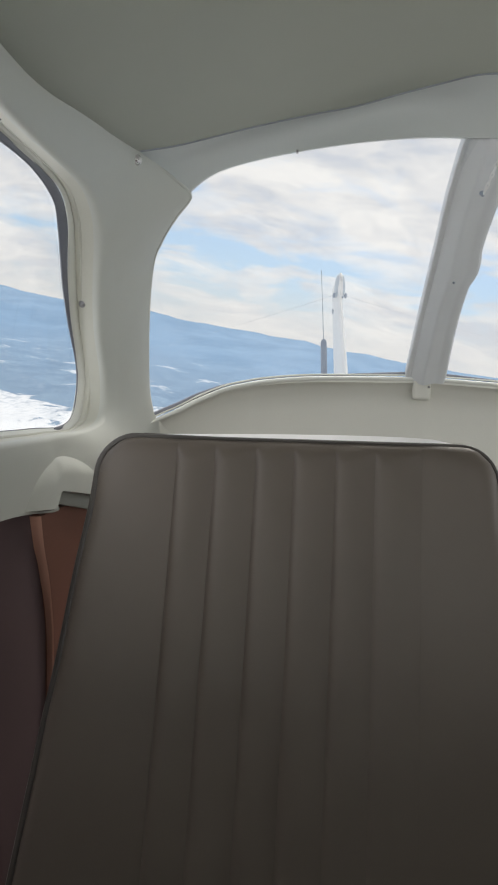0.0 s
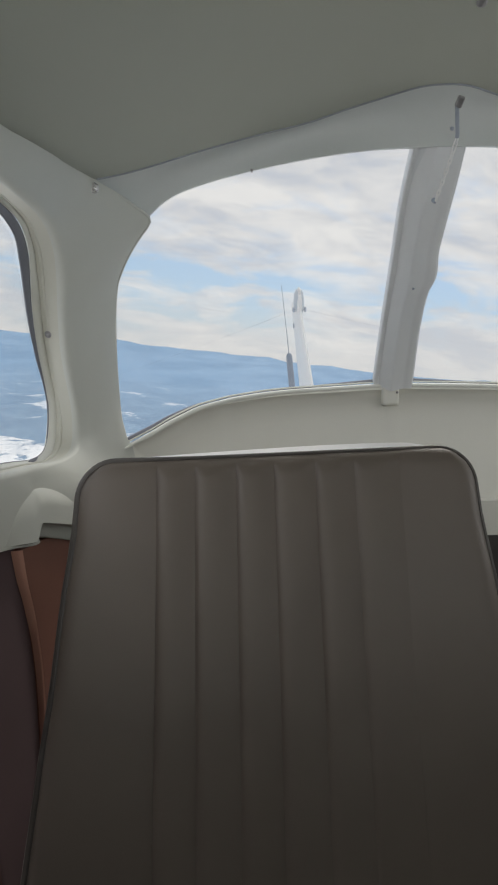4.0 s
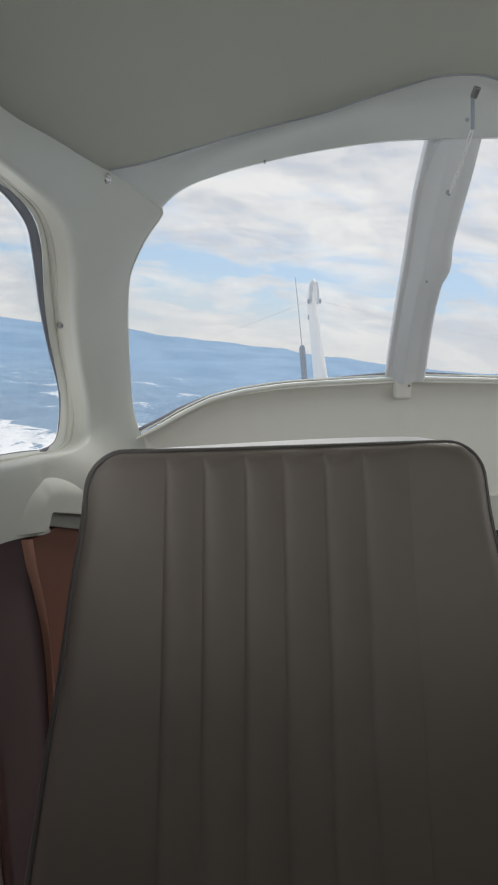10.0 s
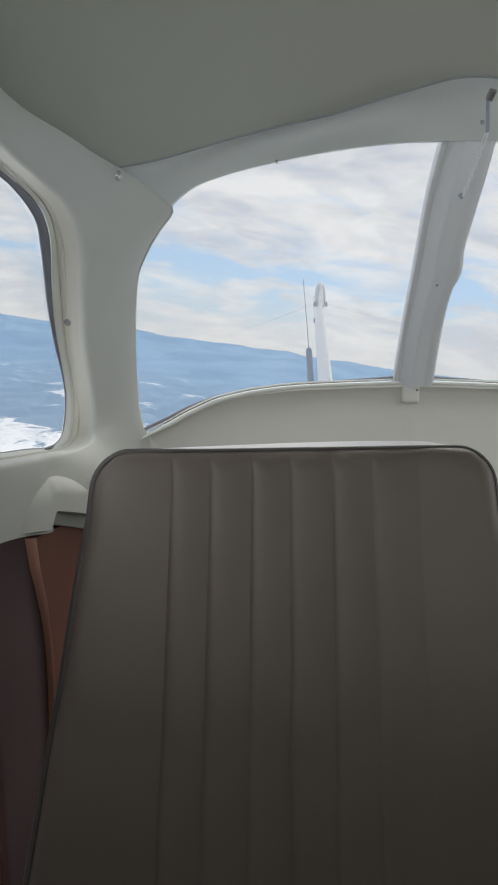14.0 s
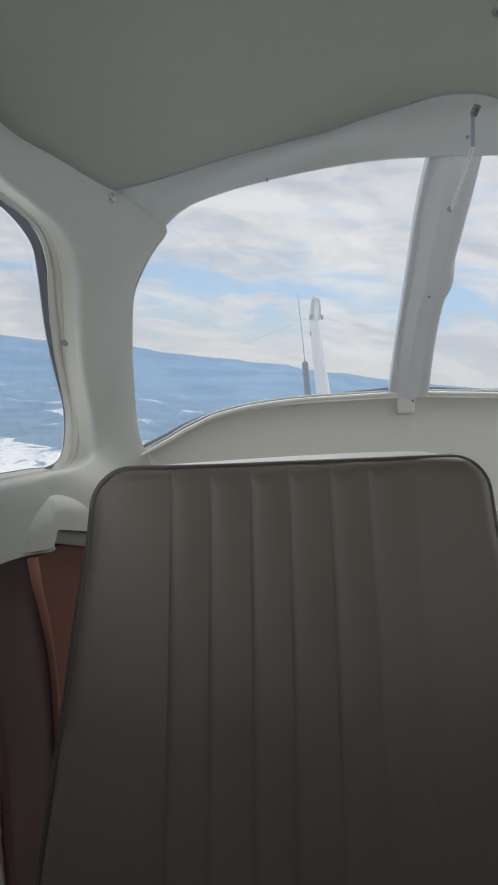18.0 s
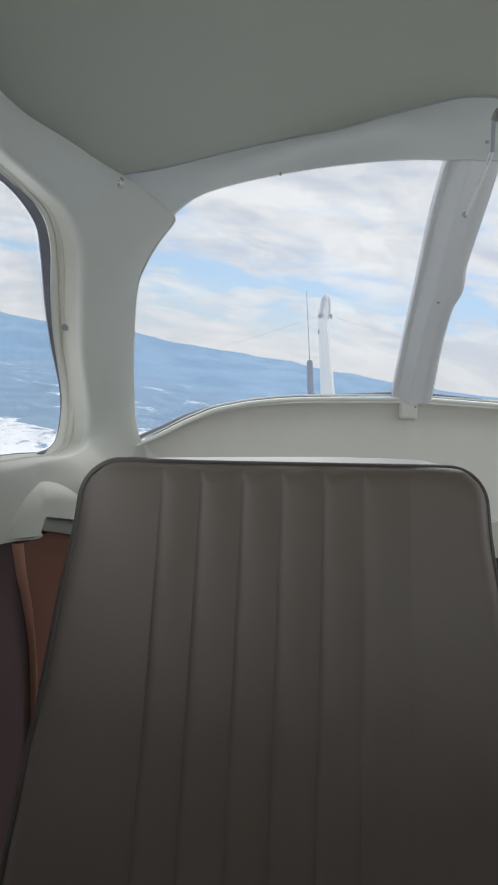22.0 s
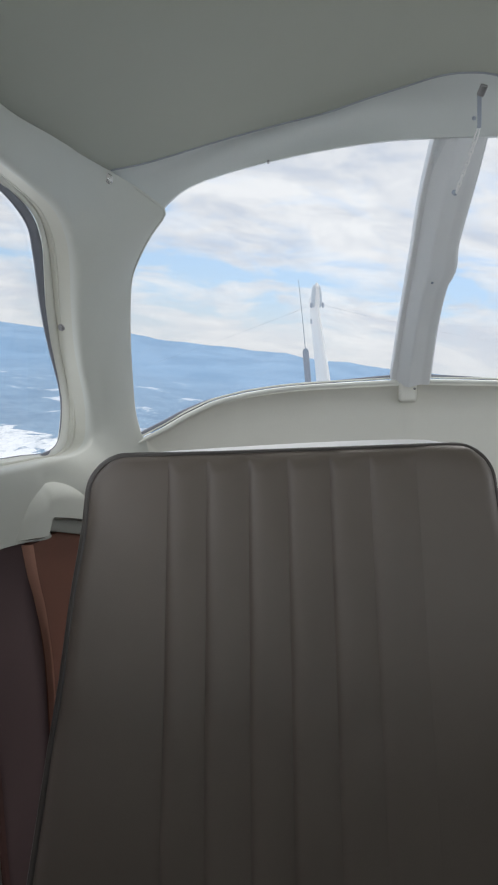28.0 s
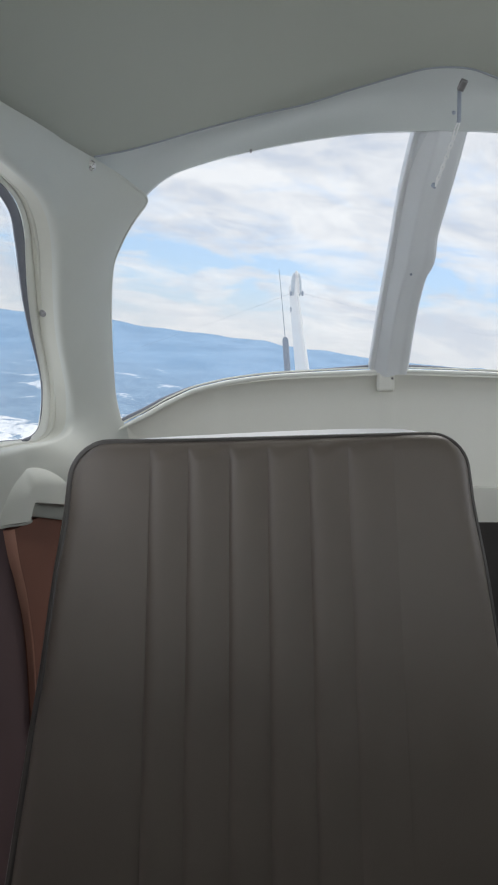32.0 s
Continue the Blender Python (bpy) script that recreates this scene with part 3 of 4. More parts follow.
rows = [[a.lerp(b, u) + near * (d - 0.003 - 0.020 * k / 40) + Vector((0.004, 0, 0)) for k, (a, b) in enumerate(zip(p_left, p_right))] for u, d in ((0, -0.012), (0.0, 0.002), (0.04, 0.006), (0.09, 0.0062), (0.12, 0.0050), (0.15, 0.0062), (0.38, 0.0175), (0.42, 0.0185), (0.46, 0.0178), (0.70, 0.0122), (0.75, 0.0116), (0.79, 0.0120), (0.90, 0.0125), (0.95, 0.0112), (0.98, 0.006), (1.0, 0.0), (1.0, -0.012))]
part("cover", thick(sheet(rows, toward=MID), 0.004), M_POST, post)
for edge, dx in ((p_left, -0.001), (p_right, 0.001)):
    part("edge_seal", tube([p + Vector((0.004 - 2 * dx, 0.012 * k / 40, 0.011 * k / 40)) for k, p in enumerate(edge)], 0.0026, 8), M_POST, post)
foot = block((-0.044, 1.3945, 1.121), (-0.013, 1.410, 1.158), 0.006)
part("foot_bracket", foot, M_REAR, post)


def screw(name, at, axis, r=0.006, label="small round screw head", mat=None):
    s = thing(name, at, label, "screw", "trim screws")
    part("washer", lathe([(r * 0.2, 0), (r, 0), (r, 0.0008), (r * 0.75, 0.0016), (r * 0.7, 0.0012)], at, axis, 18), mat or M_STEEL, s)
    part("head", lathe([(r * 0.62, 0.0008), (r * 0.58, 0.0022), (r * 0.35, 0.0030), (r * 0.12, 0.0030), (r * 0.10, 0.0018)], at, axis, 16), mat or M_STEEL, s)
    return s


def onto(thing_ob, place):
    """The point and the normal of a thing's surface on the camera's sight line to a place."""
    eye, best = CAM_EYE, None
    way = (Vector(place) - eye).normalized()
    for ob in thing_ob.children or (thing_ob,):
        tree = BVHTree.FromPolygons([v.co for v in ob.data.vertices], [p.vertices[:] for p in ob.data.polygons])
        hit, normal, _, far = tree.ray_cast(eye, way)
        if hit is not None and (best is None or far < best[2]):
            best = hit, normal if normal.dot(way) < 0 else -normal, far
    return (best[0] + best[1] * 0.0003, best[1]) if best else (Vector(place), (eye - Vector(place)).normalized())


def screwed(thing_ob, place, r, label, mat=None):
    # Placed on the camera's sight line and turned partly to face it.
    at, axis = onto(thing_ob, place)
    screw("screw", at, (axis + (CAM_EYE - at).normalized() * 0.8).normalized(), r, label, mat)


# Fillet ends are found along the camera's sight lines.
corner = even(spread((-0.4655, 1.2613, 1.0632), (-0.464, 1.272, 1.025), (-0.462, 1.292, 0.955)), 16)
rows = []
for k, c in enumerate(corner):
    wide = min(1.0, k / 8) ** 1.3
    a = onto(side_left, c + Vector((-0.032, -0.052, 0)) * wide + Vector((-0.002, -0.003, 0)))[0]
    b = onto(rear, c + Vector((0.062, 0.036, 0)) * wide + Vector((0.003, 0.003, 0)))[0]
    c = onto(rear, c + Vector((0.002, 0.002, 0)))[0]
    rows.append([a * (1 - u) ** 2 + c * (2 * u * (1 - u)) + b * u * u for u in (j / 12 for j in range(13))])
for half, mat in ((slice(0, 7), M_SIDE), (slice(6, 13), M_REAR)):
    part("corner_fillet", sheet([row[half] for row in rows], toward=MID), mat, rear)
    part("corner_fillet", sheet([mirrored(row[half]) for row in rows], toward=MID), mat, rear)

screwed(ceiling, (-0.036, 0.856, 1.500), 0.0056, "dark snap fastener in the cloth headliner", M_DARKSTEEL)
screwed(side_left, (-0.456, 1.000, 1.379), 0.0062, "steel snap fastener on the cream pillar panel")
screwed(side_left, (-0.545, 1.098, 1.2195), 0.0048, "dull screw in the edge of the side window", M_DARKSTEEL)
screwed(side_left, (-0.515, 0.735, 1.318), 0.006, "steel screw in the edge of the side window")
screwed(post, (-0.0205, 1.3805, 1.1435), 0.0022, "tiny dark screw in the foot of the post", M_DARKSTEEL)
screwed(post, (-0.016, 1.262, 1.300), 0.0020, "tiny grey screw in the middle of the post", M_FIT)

chain = thing("hanging_chain", (-0.012, 1.02, 1.478), "short steel link chain hooked across the post", "chain")
plate = block((-0.0155, 1.014, 1.471), (-0.0065, 1.021, 1.484), 0.0022)
bmesh.ops.transform(plate, matrix=Matrix.Translation((-0.011, 1.018, 1.477)) @ pose(0, 0, 0, 40, 20, 0) @ Matrix.Translation((0.011, -1.018, -1.477)), verts=plate.verts)
part("hook_plate", plate, M_DARKSTEEL, chain, "small dark hook plate")
part("strap", tube(rail(spread((-0.013, 1.022, 1.476), (-0.009, 1.036, 1.464), (-0.005, 1.050, 1.452), (-0.004, 1.055, 1.449))), 0.0025, 8, squash=0.6), M_FIT, chain, "flat blue-grey strap")
part("rod_clip", lathe([(0.001, 0), (0.0024, 0), (0.0024, 0.003), (0.0012, 0.004)], (-0.0125, 1.048, 1.458), (0, -0.8, -0.5), 10), M_FIT, chain)
ends = rail(spread((-0.004, 1.053, 1.450), (-0.0045, 1.082, 1.4345), (-0.007, 1.115, 1.4155), (-0.0095, 1.142, 1.399)), 4)
links = even(ends, 12)
spans = [(links[0], links[4])] + [(links[k], links[k + 1]) for k in range(3, 12)]
for k, (a, b) in enumerate(spans):
    t, c = (b - a), a.lerp(b, 0.5)
    # Even links lie flat to the camera's view.
    flat_way = t.cross(c - CAM_EYE).normalized()
    s = flat_way * 0.0019 if k % 2 == 0 else (flat_way * 0.45 + t.cross(flat_way).normalized() * 0.9) * 0.0019
    loop = [c + t * (0.52 if k == 0 else 0.72) * math.cos(w) + s * math.sin(w) for w in (2 * math.pi * j / 16 for j in range(16))]
    part("link", tube(loop, 0.0010, 6, True), M_CHROME, chain)
part("eye_bolt", lathe([(0.001, 0), (0.0036, 0), (0.0032, 0.002), (0.0018, 0.008), (0.001, 0.008)], (-0.0100, 1.152, 1.402), (0, -0.75, -0.66), 14), M_FIT, chain)

# ---- armrest and the lower side wall ----
arm = thing("armrest", (-0.525, 1.0, 0.98), "cream moulded armrest hump below the side window", "armrest")


def surface_x(thing_ob, fallback):
    """A function that gives the inner x of a side panel at (y, z)."""
    ob = thing_ob.children[0]
    tree = BVHTree.FromPolygons([v.co for v in ob.data.vertices], [p.vertices[:] for p in ob.data.polygons])

    def at(y, z):
        hit = tree.ray_cast(Vector((-0.2, y, z)), Vector((-1, 0, 0)))[0]
        return hit.x if hit is not None else fallback
    return at


panel_x = surface_x(side_left, -0.524)
CREST = even(rail(spread((0, 0.858, 0.976), (0, 0.866, 0.990), (0, 0.879, 1.005), (0, 0.897, 1.0165), (0, 0.920, 1.0225), (0, 0.945, 1.0255), (0, 0.975, 1.0265), (0, 1.015, 1.0235), (0, 1.060, 1.0180), (0, 1.110, 1.0115), (0, 1.160, 1.005)), 6), 110)


def arm_foot(y):
    """The hump's lower edge, with the step of the grip recess."""
    step = 1 / (1 + math.exp(-(y - 0.943) / 0.0012))
    return (0.9730 - 0.09 * max(0.0, y - 0.84)) * (1 - step) + (0.9850 - 0.155 * max(0.0, y - 0.945)) * step


rows = []
for p in CREST:
    grow = min(1.0, max(0.0, (p.y - 0.850) / 0.160))
    grow = grow * grow * (3 - 2 * grow)
    top, bot = p.z, min(arm_foot(p.y), p.z - 0.001)
    row = []
    for n in range(25):
        t = n / 24
        out = math.sin(min(1.0, t / 0.55) * math.pi / 2) ** 0.75
        z = top + (bot - top) * t
        row.append(Vector((panel_x(p.y, max(z, 0.992)) - 0.003 + (0.002 + 0.016 * grow) * out, p.y, z)))
    rows.append(row)
for _ in range(3):
    rows[1:-1] = [[(a + b * 2 + c) / 4 for a, b, c in zip(rows[k - 1], rows[k], rows[k + 1])] for k in range(1, len(rows) - 1)]
rows = [row + [row[-1] + Vector((-0.004, 0, -0.0015)), row[-1] + Vector((-0.030, 0, 0.001))] for row in rows]
part("pad", thick(sheet(rows, toward=MID), 0.003), M_ARM, arm)
pocket = [[Vector((panel_x(y, 0.992) + dx, y, top + (low - top) * t)) for t, dx in ((0, 0.001), (0.5, 0.001), (0.9, 0.002), (1.0, 0.000), (1.0, -0.012))]
          for y, top, low in ((0.955 + 0.225 * k / 14, 1.0, 0.9720 - 0.185 * (0.020 + 0.225 * k / 14)) for k in range(15))]
part("pocket_back", thick(sheet(pocket, toward=MID), 0.004), M_ARM, arm, "shaded back of the grip recess")

wall = thing("side_wall_lower", (-0.58, 0.5, 0.5), "dark brown and rust upholstered lower side wall", "wall panel", kind="structure")
part("backing", block((-0.605, -1.2, 0.0), (-0.580, 1.46, 0.974)), M_BROWN, wall, smooth=False)
part("front_panel", block((-0.582, -1.2, 0.0), (-0.5502, 0.95, 0.822), 0.006), M_PANEL, wall, "pinkish grey lower side panel")


def profile_board(front, back_y, x0, x1, bevel):
    """A board in the side wall's plane, its front edge following a curve and rounded over."""
    rows = []
    for p in rail(front, 6):
        y, z = p.y, p.z
        rows.append([Vector((x0, y, z)), Vector((x1 - bevel, y, z)), Vector((x1 - bevel * 0.35, y + bevel * 0.25, z)), Vector((x1, y + bevel, z)), Vector((x1, back_y, z))])
    return sheet(rows, toward=MID)


A_EDGE = spread((-0.540, 0.772, 0.972), (-0.540, 0.802, 0.930), (-0.540, 0.818, 0.889), (-0.540, 0.826, 0.850), (-0.540, 0.8386, 0.7998), (-0.540, 0.8455, 0.760), (-0.540, 0.8525, 0.708), (-0.540, 0.8585, 0.660), (-0.540, 0.868, 0.60), (-0.540, 0.880, 0.50), (-0.540, 0.890, 0.40), (-0.540, 0.895, 0.25))
part("front_board", thick(profile_board(A_EDGE, 1.30, -0.5485, -0.539, 0.006), 0.006), M_BROWN, wall, "dark brown upholstered board")
# The brown board's front face, coloured as if light fell on it.
part("front_welt", thick(sheet([[Vector((x, p.y + dy, p.z)) for x, dy in ((-0.5495, 0.006), (-0.5488, 0.000), (-0.5465, -0.002), (-0.5435, -0.002), (-0.5410, 0.001))] for p in rail(A_EDGE, 6)], toward=MID), 0.001), M_BAND, wall, "front face of the brown board, painted redder as if lit")
# Front edge of the rust board, its light painted as a paler strip.
EDGE_STRIP = ((0.914, 0.922, 0.958), (0.9195, 0.9265, 0.945), (0.932, 0.937, 0.918), (0.950, 0.9560, 0.8825), (0.9690, 0.9705, 0.8447), (0.9800, 0.9810, 0.809), (0.9855, 0.9860, 0.775), (0.9890, 0.9890, 0.743), (0.993, 0.993, 0.70), (0.996, 0.996, 0.60), (0.998, 0.998, 0.25))
B_EDGE, R_EDGE = [Vector((0, y, z)) for y, _, z in EDGE_STRIP], [Vector((0, y, z)) for _, y, z in EDGE_STRIP]
part("rear_welt", thick(sheet([[Vector((-0.5375 - 0.0045 * max(0.0, (p.z - 0.90) / 0.058), p.y, p.z)), Vector((-0.5330, (p.y * 2 + q.y) / 3 - 0.002, p.z)), Vector((-0.5300, (p.y + q.y * 2) / 3 - 0.002, p.z)), Vector((-0.5285, q.y - 0.0005, p.z))]
                               for p, q in zip(rail(B_EDGE, 6), rail(R_EDGE, 6))], toward=MID), 0.001), M_LIT_EDGE, wall, "front edge of the rust board, painted lighter as if lit")
part("rear_board", thick(profile_board(R_EDGE, 1.32, -0.550, -0.529, 0.004), 0.006), M_RUST, wall, "rust brown upholstered board")
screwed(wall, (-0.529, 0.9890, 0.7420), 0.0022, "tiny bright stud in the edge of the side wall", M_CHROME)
tagged(part("side_wall_right", block((0.536, -1.2, 0.0), (0.561, 1.46, 0.974)), M_TRIM, smooth=False), "cream lower side wall", "wall", kind="structure")

# ---- plain walls that close the cabin, and an added shading partition ----
tagged(part("floor", block((-0.605, -1.25, -0.02), (0.561, 1.5, 0.0)), M_CARPET, smooth=False), "dark carpeted cabin floor", "floor", kind="structure")
tagged(part("bulkhead", block((-0.58, 1.455, 0.0), (0.536, 1.475, 0.93)), M_CARPET, smooth=False), "dark carpeted bulkhead behind the seat", "bulkhead", kind="structure")
# Unseen partition, added to keep front light off the lower seat.
tagged(part("wall_front", block((-0.58, -0.22, 0.0), (0.536, -0.19, 1.07)), M_CARPET, smooth=False), "dark unseen partition added to shade the lower seat", "wall", kind="structure")
tagged(part("firewall", block((-0.605, -1.25, 0.0), (0.561, -1.205, 1.10)), M_CARPET, smooth=False), "dark panel at the front of the cabin", "wall", kind="structure")
for sx in (1, -1):
    f = (lambda x: x) if sx == 1 else (lambda x: 2 * XC - x)
    for lo, hi in (((-0.600, -1.2, 0.974), (-0.575, 0.24, 1.03)), ((-0.56, -1.2, 1.32), (-0.480, 0.26, 1.38)), ((-0.57, 0.10, 1.03), (-0.500, 0.25, 1.33)), ((-0.57, -1.2, 1.03), (-0.53, -1.12, 1.33))):
        a, b = sorted((f(lo[0]), f(hi[0])))
        tagged(part("wall_front_side", block((a, lo[1], lo[2]), (b, hi[1], hi[2])), M_TRIM, smooth=False), "plain cream side wall of the front cabin", "wall", kind="structure")

# ---- the seat ----
ZT, CX = 1.058, -0.250


def lean(z):
    return 0.856 - (1.055 - z) * 0.27


def half_width(z):
    w, r = 0.1985 + 0.055 * max(0.0, 1.02 - z) + 0.080 * max(0.0, 0.985 - z), 0.037
    w -= 0.03 * max(0.0, 0.80 - z) + 0.05 * min(0.09, max(0.0, 0.93 - z))
    d = z - (ZT - r)
    return w - (r - math.sqrt(max(0.0, r * r - d * d)) if d > 0 else 0)


def tip(x, z):
    return z + (x - CX) * 0.022 * min(1.0, max(0, (z - 0.6) / 0.4))


def front(x, z, puff=0.0):
    """The cushion's face, rolled back towards its edge."""
    e = min((half_width(z) - abs(x - CX)) / 0.015, (ZT - z) / 0.012)
    roll = 0.0 if e >= 1 else 0.011 * (1 - math.sqrt(max(0.0, 1 - (1 - max(0, e)) ** 2)))
    wave = 0.0025 * noise.noise(Vector((x * 9, z * 7, 3.0))) + 0.0012 * noise.noise(Vector((x * 30, z * 16, 8.0)))
    return Vector((x, lean(z) + roll + wave - puff, tip(x, z)))


PLEATS = [-0.369, -0.331, -0.290, -0.252, -0.211, -0.172, -0.127]
Z0, Z1 = 0.46, 1.0525
seat = thing("cabin_chair", (CX, 0.6, 0.0), "taupe vinyl aircraft seat with a pleated backrest", "aircraft seat")
back = part("backrest", sheet([[Vector((CX + s * (half_width(z) - 0.002), lean(z) + 0.088, tip(CX, z))) for s in (-1, -0.5, 0, 0.5, 1)] for z in [Z0 + (ZT - 0.002 - Z0) * k / 30 for k in range(31)]], toward=Vector((CX, 3, 0.8))), M_VINYL, seat)
zs = [Z0 + (Z1 - Z0) * k / 60 for k in range(61)] + [Z1 + (ZT - Z1) * math.sin(math.pi / 2 * k / 10) for k in range(1, 11)]
for name, sgn, inner in (("bolster", -1, PLEATS[0]), ("bolster", 1, PLEATS[-1])):
    rows = [[front(CX + sgn * half_width(z) + (inner - CX - sgn * half_width(z)) * (j / 18) ** 1.4, z, 0.003 * math.sin(math.pi * j / 18) - 0.0018 * (j / 18) ** 3 * min(1.0, max(0.0, Z1 - z) / 0.008)) for j in range(19)] for z in zs]
    part(name, sheet(rows, toward=MID - Vector((0, 1, 0))), M_VINYL, back)
band = [[front(PLEATS[0] + (PLEATS[-1] - PLEATS[0]) * j / 48, Z1 + (ZT - Z1) * k / 10) for j in range(49)] for k in range(11)]
part("top_band", sheet(band, toward=MID - Vector((0, 1, 0))), M_VINYL, back)
for a, b in zip(PLEATS, PLEATS[1:]):
    rows = []
    for k in range(71):
        z = Z0 + (Z1 - Z0) * (1 - (1 - k / 70) ** 1.6)
        fade = min(1.0, (Z1 - z) / 0.012) * (0.55 + 0.45 * min(1.0, max(0.0, (z - 0.58) / 0.32)))
        deep = 0.0057 if b < -0.15 else 0.0042
        rows.append([front(a + (b - a) * u, z, fade * (deep * math.sin(math.pi * u ** 0.55) ** 1.15 - 0.0014)) for u in (j / 20 for j in range(21))])
    part("pleat", sheet(rows, toward=MID - Vector((0, 1, 0))), M_VINYL, back)


def outline(dy, inset=0.0, crown=0.0):
    pts = []
    zz = [Z0 + (ZT - 0.037 - Z0) * k / 20 for k in range(20)] + [ZT - 0.037 + 0.037 * math.sin(math.pi / 2 * k / 10) for k in range(11)]
    for z in zz:
        pts.append(Vector((CX - half_width(z) + inset, lean(z) + dy, tip(CX - half_width(z), z))))
    for k in range(1, 20):
        x = CX - half_width(ZT) + 2 * half_width(ZT) * k / 20
        pts.append(Vector((x, lean(ZT) + dy, tip(x, ZT) + crown * (0.35 + 0.65 * k / 20) * math.sin(math.pi * k / 20) ** 0.3)))
    for z in reversed(zz):
        pts.append(Vector((CX + half_width(z) - inset, lean(z) + dy, tip(CX + half_width(z), z))))
    return pts


part("side_band", sheet([outline(0.011), outline(0.026, -0.0075, 0.0040), outline(0.040, -0.0095, 0.0065), outline(0.058, -0.0080, 0.0085), outline(0.074, -0.003, 0.0062), outline(0.088)], toward=Vector((CX, 0.8, 3))), M_SHELL, back, "pale grey vinyl edge band")
part("piping", tube(outline(0.009, 0.0), lambda t: 0.0044 - 0.0018 * min(1.0, max(0.0, (t - 0.36) / 0.08)), 8, up=(0, 1, 0)), M_PIPING, back, "dark piping along the cushion's edge")
part("rear_piping", tube([p - Vector((0, 0, 0.005)) for p in outline(0.087, 0.003)], 0.0045, 8, up=(0, 1, 0)), M_SHELL, back, "pale grey piping along the back edge")
part("cushion", block((-0.50, 0.36, 0.36), (0.0, 0.80, 0.49), 0.035), M_VINYL, seat)
part("seat_frame", block((-0.47, 0.38, 0.0), (-0.03, 0.78, 0.36), 0.01), M_CARPET, seat)

# ---- outside: tail, antenna, wires ----
tail = thing("aircraft_tail", (0.05, 5.0, 1.2), "white tail fin and rear fuselage of the aircraft", "aircraft tail")
rows = []
for k in range(20):
    u = k / 19
    y, w, zt, zb = 1.50 + 4.4 * u, 0.50 - 0.40 * u, 1.00 + 0.22 * u, 0.1 + 0.75 * u
    rows.append([Vector((0.0 + 0.06 * u + w * math.sin(a), y, (zt + zb) / 2 + (zt - zb) / 2 * math.cos(a))) for a in (2 * math.pi * j / 20 for j in range(20))])
rows.append([Vector((0.06, 6.05, 1.03)) + (p - Vector((0.06, 5.9, 1.03))) * 0.05 for p in rows[-1]])
part("rear_fuselage", sheet(rows, True), M_WHITE, tail)
rows = []
for k in range(25):
    u = k / 24
    z = 1.15 + 0.88 * u
    yl, c = 4.55 + 0.45 * u, 1.0 - 0.55 * u
    hw = 0.043 - 0.012 * u
    x = 0.122 - 0.077 * u
    if u > 0.94:
        hw *= math.sqrt(max(0.0, 1 - ((u - 0.94) / 0.06) ** 2)) * 0.75 + 0.25
    rows.append([Vector((x + hw * math.sin(a) * (1 if math.cos(a) < 0 else 0.8), yl + c * (0.5 - 0.5 * math.cos(a)), z)) for a in (2 * math.pi * j / 20 for j in range(20))])
part("fin", sheet(rows, True), M_WHITE, tail, "white fin seen edge on")
rows = []
for z, w, d in ((1.885, 0.026, 0.05), (1.900, 0.034, 0.06), (1.940, 0.0375, 0.065), (1.985, 0.036, 0.065), (2.020, 0.030, 0.055), (2.040, 0.021, 0.04), (2.048, 0.008, 0.015)):
    rows.append([Vector((0.057 + w * math.sin(a), 5.04 - d * math.cos(a), z + 0.014)) for a in (2 * math.pi * j / 20 for j in range(20))])
part("cap", sheet(rows, True), M_CAP, tail, "pale grey cap on the fin")
part("cap_strip", tube(spread((0.060, 4.972, 1.902), (0.060, 4.966, 1.954), (0.059, 4.968, 2.004), (0.057, 4.978, 2.036), (0.056, 4.996, 2.056)), lambda t: 0.017 - 0.007 * t, 10), M_WHITE, tail, "white nose of the fin")
for dx, dz, r in ((-0.040, 1.910, 0.009), (0.040, 1.910, 0.009), (-0.042, 1.80, 0.006)):
    part("wire_fitting", lathe([(r * 0.5, -0.018), (r, -0.010), (r, 0.008), (r * 0.5, 0.018)], (0.057 + dx, 5.0, dz), (0, 0, 1), 10), M_FIT, tail, "small grey fitting")
ant = thing("whip_antenna", (-0.164, 1.9, 0.98), "thin whip antenna on a dark blue-grey base", "antenna")
part("base", tube(spread((-0.161, 1.9, 0.98), (-0.1755, 1.9, 1.192), (-0.1805, 1.9, 1.266), (-0.1810, 1.9, 1.2725)), lambda t: 0.0085 - 0.0012 * t if t < 0.9 else 0.0050, 12), M_ANT, ant)
part("whip", tube(spread((-0.181, 1.9, 1.2725), (-0.188, 1.9, 1.357), (-0.1955, 1.9, 1.4415)), lambda t: 0.0010 - 0.0004 * t, 6), M_ANT, ant)
wires = thing("antenna_wires", (0.05, 5.0, 1.9), "thin grey antenna wires strung outward from the fin", "antenna wire")
for sx in (-1, 1):
    a, b = Vector((0.057 + 0.042 * sx, 5.0, 1.910)), Vector((0.04 + 2.2 * sx, 4.7, 1.20 if sx < 0 else 1.42))
    pts = [a.lerp(b, k / 20) - Vector((0, 0, 0.04 * 4 * (k / 20) * (1 - k / 20))) for k in range(21)]
    part("wire", tube(pts, lambda t: 0.0009 - 0.0006 * min(1.0, t * 2.5), 5), M_FIT, wires)


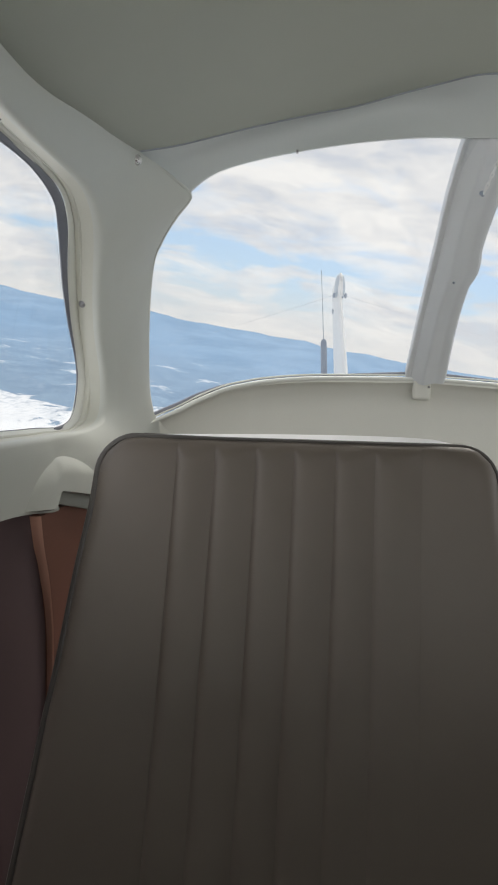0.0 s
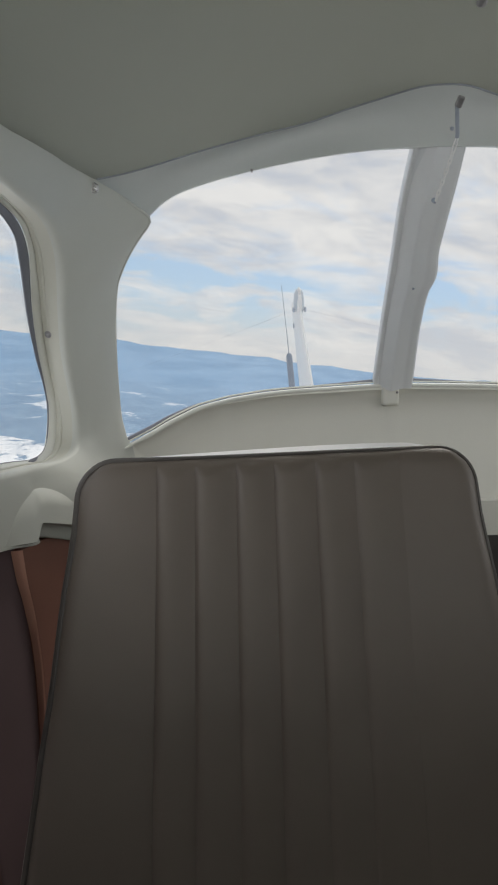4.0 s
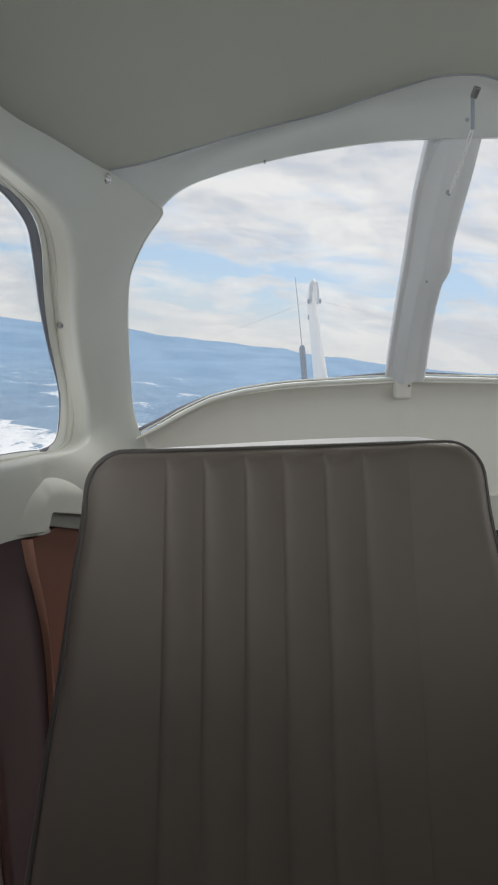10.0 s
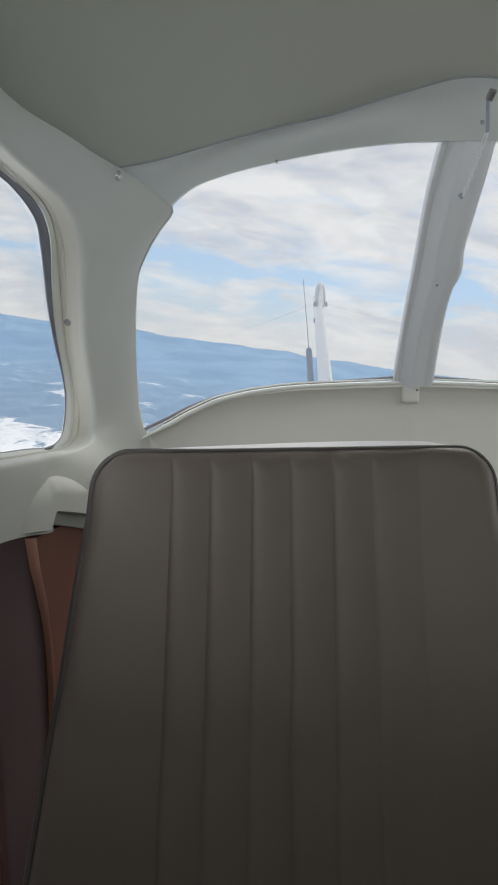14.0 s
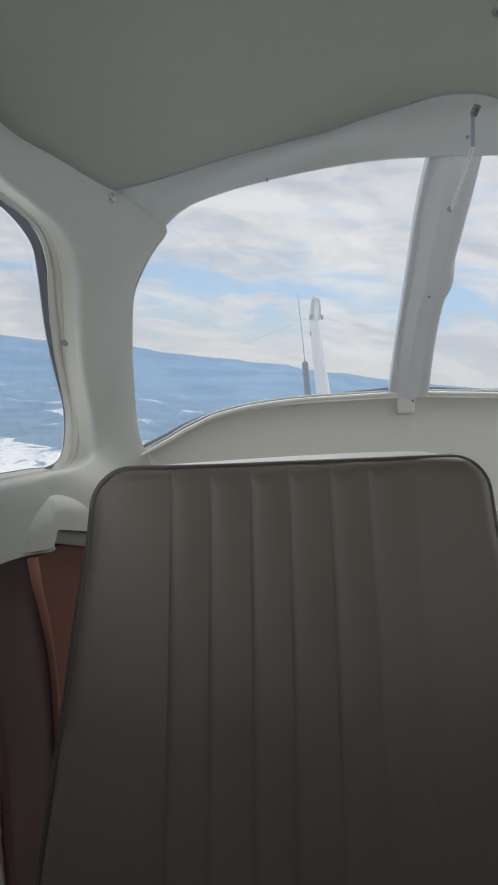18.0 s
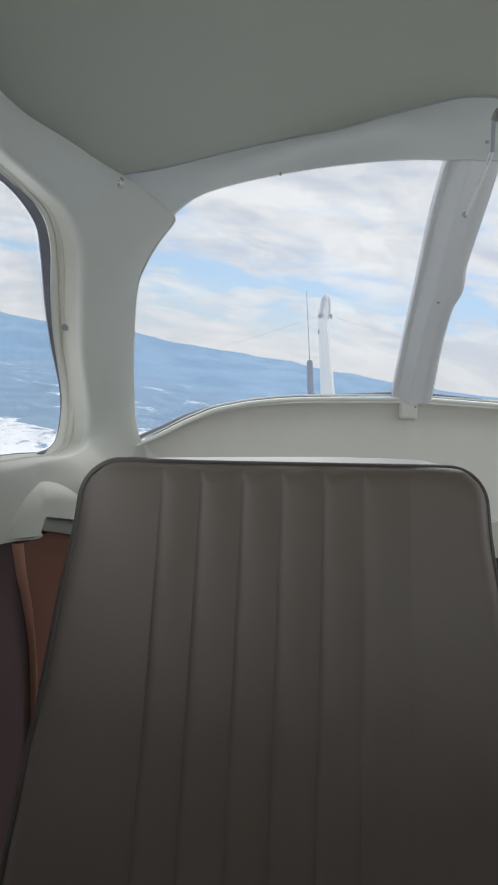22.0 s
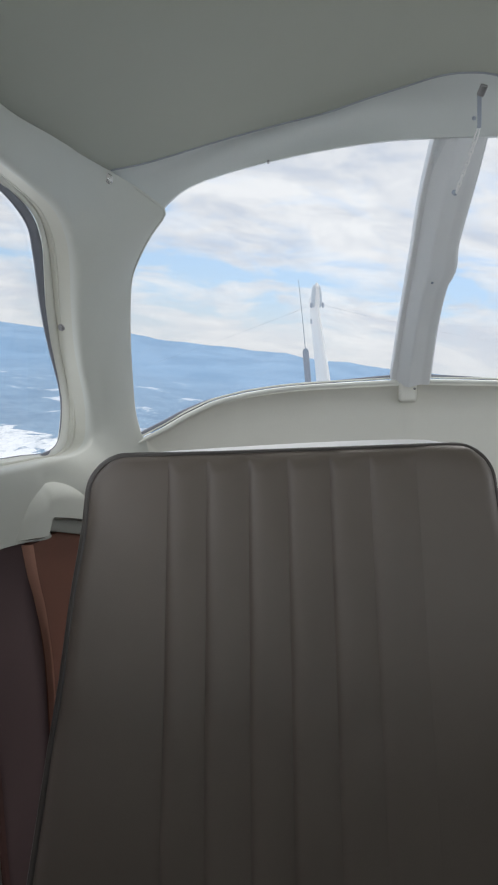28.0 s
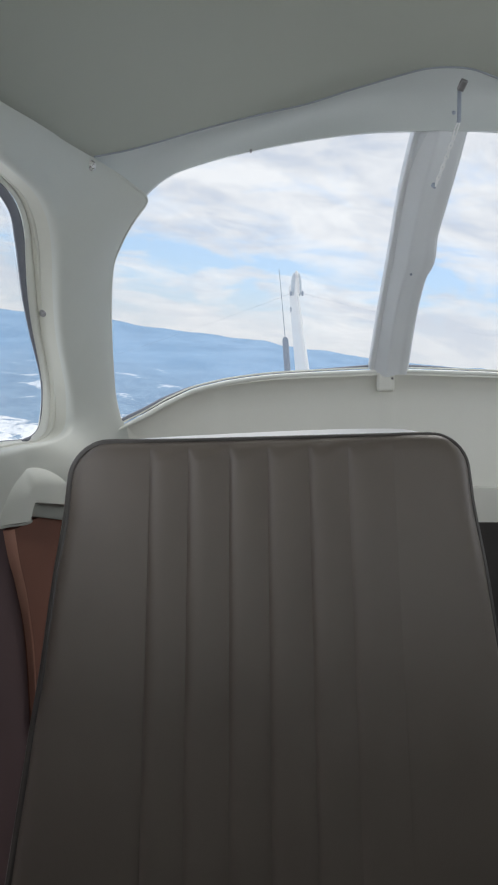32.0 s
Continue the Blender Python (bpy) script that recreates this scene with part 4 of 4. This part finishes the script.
# ---- the country below ----
def country_material():
    m = bpy.data.materials.new("snowy_country")
    m.use_nodes = True
    nt = m.node_tree
    p = nt.nodes["Principled BSDF"]
    v = nt.nodes.new("ShaderNodeTexCoord").outputs["Object"]
    wide = noise_tex(nt, mapping(nt, v, scale=(0.0050, 0.0023, 0.0), rot=(0, 0, 0.25), loc=(2.3, 0.6, 0)), 1.0, 2, 0.45, 0.5)
    mid_n = noise_tex(nt, mapping(nt, v, scale=(0.024, 0.011, 0.0), loc=(5, 1, 0)), 1.0, 4, 0.6, 0.5)
    tiny = noise_tex(nt, mapping(nt, v, scale=(0.18, 0.07, 0.0)), 1.0, 3, 0.65)
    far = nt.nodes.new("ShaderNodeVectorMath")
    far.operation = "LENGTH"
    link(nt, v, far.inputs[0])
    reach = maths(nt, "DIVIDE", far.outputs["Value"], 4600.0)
    # Haze is put into the colours: blue woods, paler and bluer with distance.
    haze = ramp(nt, reach, [(0.08, (0, 0, 0)), (0.55, (1, 1, 1))])
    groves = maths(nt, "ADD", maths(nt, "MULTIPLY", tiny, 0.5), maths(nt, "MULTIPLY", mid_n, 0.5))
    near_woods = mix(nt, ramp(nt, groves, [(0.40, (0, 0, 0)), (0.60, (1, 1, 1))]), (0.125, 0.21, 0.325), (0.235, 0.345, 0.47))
    hazy_woods = mix(nt, ramp(nt, wide, [(0.35, (0, 0, 0)), (0.65, (1, 1, 1))]), (0.16, 0.295, 0.47), (0.205, 0.35, 0.535))
    forest = mix(nt, haze, near_woods, hazy_woods)
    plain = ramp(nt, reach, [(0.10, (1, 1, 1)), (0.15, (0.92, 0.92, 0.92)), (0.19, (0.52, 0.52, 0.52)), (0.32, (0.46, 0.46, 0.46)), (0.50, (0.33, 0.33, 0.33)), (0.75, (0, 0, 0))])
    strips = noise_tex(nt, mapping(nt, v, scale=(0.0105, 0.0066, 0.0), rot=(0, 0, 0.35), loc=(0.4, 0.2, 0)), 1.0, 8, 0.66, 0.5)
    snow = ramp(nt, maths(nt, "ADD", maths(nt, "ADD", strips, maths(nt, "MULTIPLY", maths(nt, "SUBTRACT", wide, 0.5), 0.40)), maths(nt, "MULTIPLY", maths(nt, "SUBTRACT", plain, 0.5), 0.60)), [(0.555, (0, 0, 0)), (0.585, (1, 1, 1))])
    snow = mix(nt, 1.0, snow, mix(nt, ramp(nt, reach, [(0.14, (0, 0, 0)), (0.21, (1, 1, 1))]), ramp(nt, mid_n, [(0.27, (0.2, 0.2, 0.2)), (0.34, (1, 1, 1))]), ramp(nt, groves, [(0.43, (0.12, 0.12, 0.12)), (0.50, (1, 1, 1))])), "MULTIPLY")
    # Far snow is weakened too, as if lost in haze.
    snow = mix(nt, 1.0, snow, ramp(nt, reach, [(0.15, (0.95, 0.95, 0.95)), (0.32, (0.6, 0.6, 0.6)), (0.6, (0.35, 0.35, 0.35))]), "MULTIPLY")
    hazy_snow = mix(nt, haze, (0.86, 0.87, 0.89), (0.66, 0.72, 0.79))
    link(nt, mix(nt, snow, forest, hazy_snow), p.inputs["Base Color"])
    p.inputs["Roughness"].default_value = 0.9
    return m


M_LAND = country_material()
DROP = 115.0
rows = []
for k in range(90):
    r = 30 * (4600 / 30) ** (k / 89)
    row = []
    for j in range(480):
        a = 2 * math.pi * j / 480
        x, y = r * math.cos(a), r * math.sin(a)
        h = 0.0
        ridge = max(0.0, (r - 2300) / 2300)
        h += ridge ** 1.1 * (98 + 80 * noise.fractal(Vector((math.cos(a) * 2.4 + 4, math.sin(a) * 2.4, r * 0.0005)), 0.8, 2.1, 6))
        row.append(Vector((x, y, h - DROP)))
    rows.append(row)
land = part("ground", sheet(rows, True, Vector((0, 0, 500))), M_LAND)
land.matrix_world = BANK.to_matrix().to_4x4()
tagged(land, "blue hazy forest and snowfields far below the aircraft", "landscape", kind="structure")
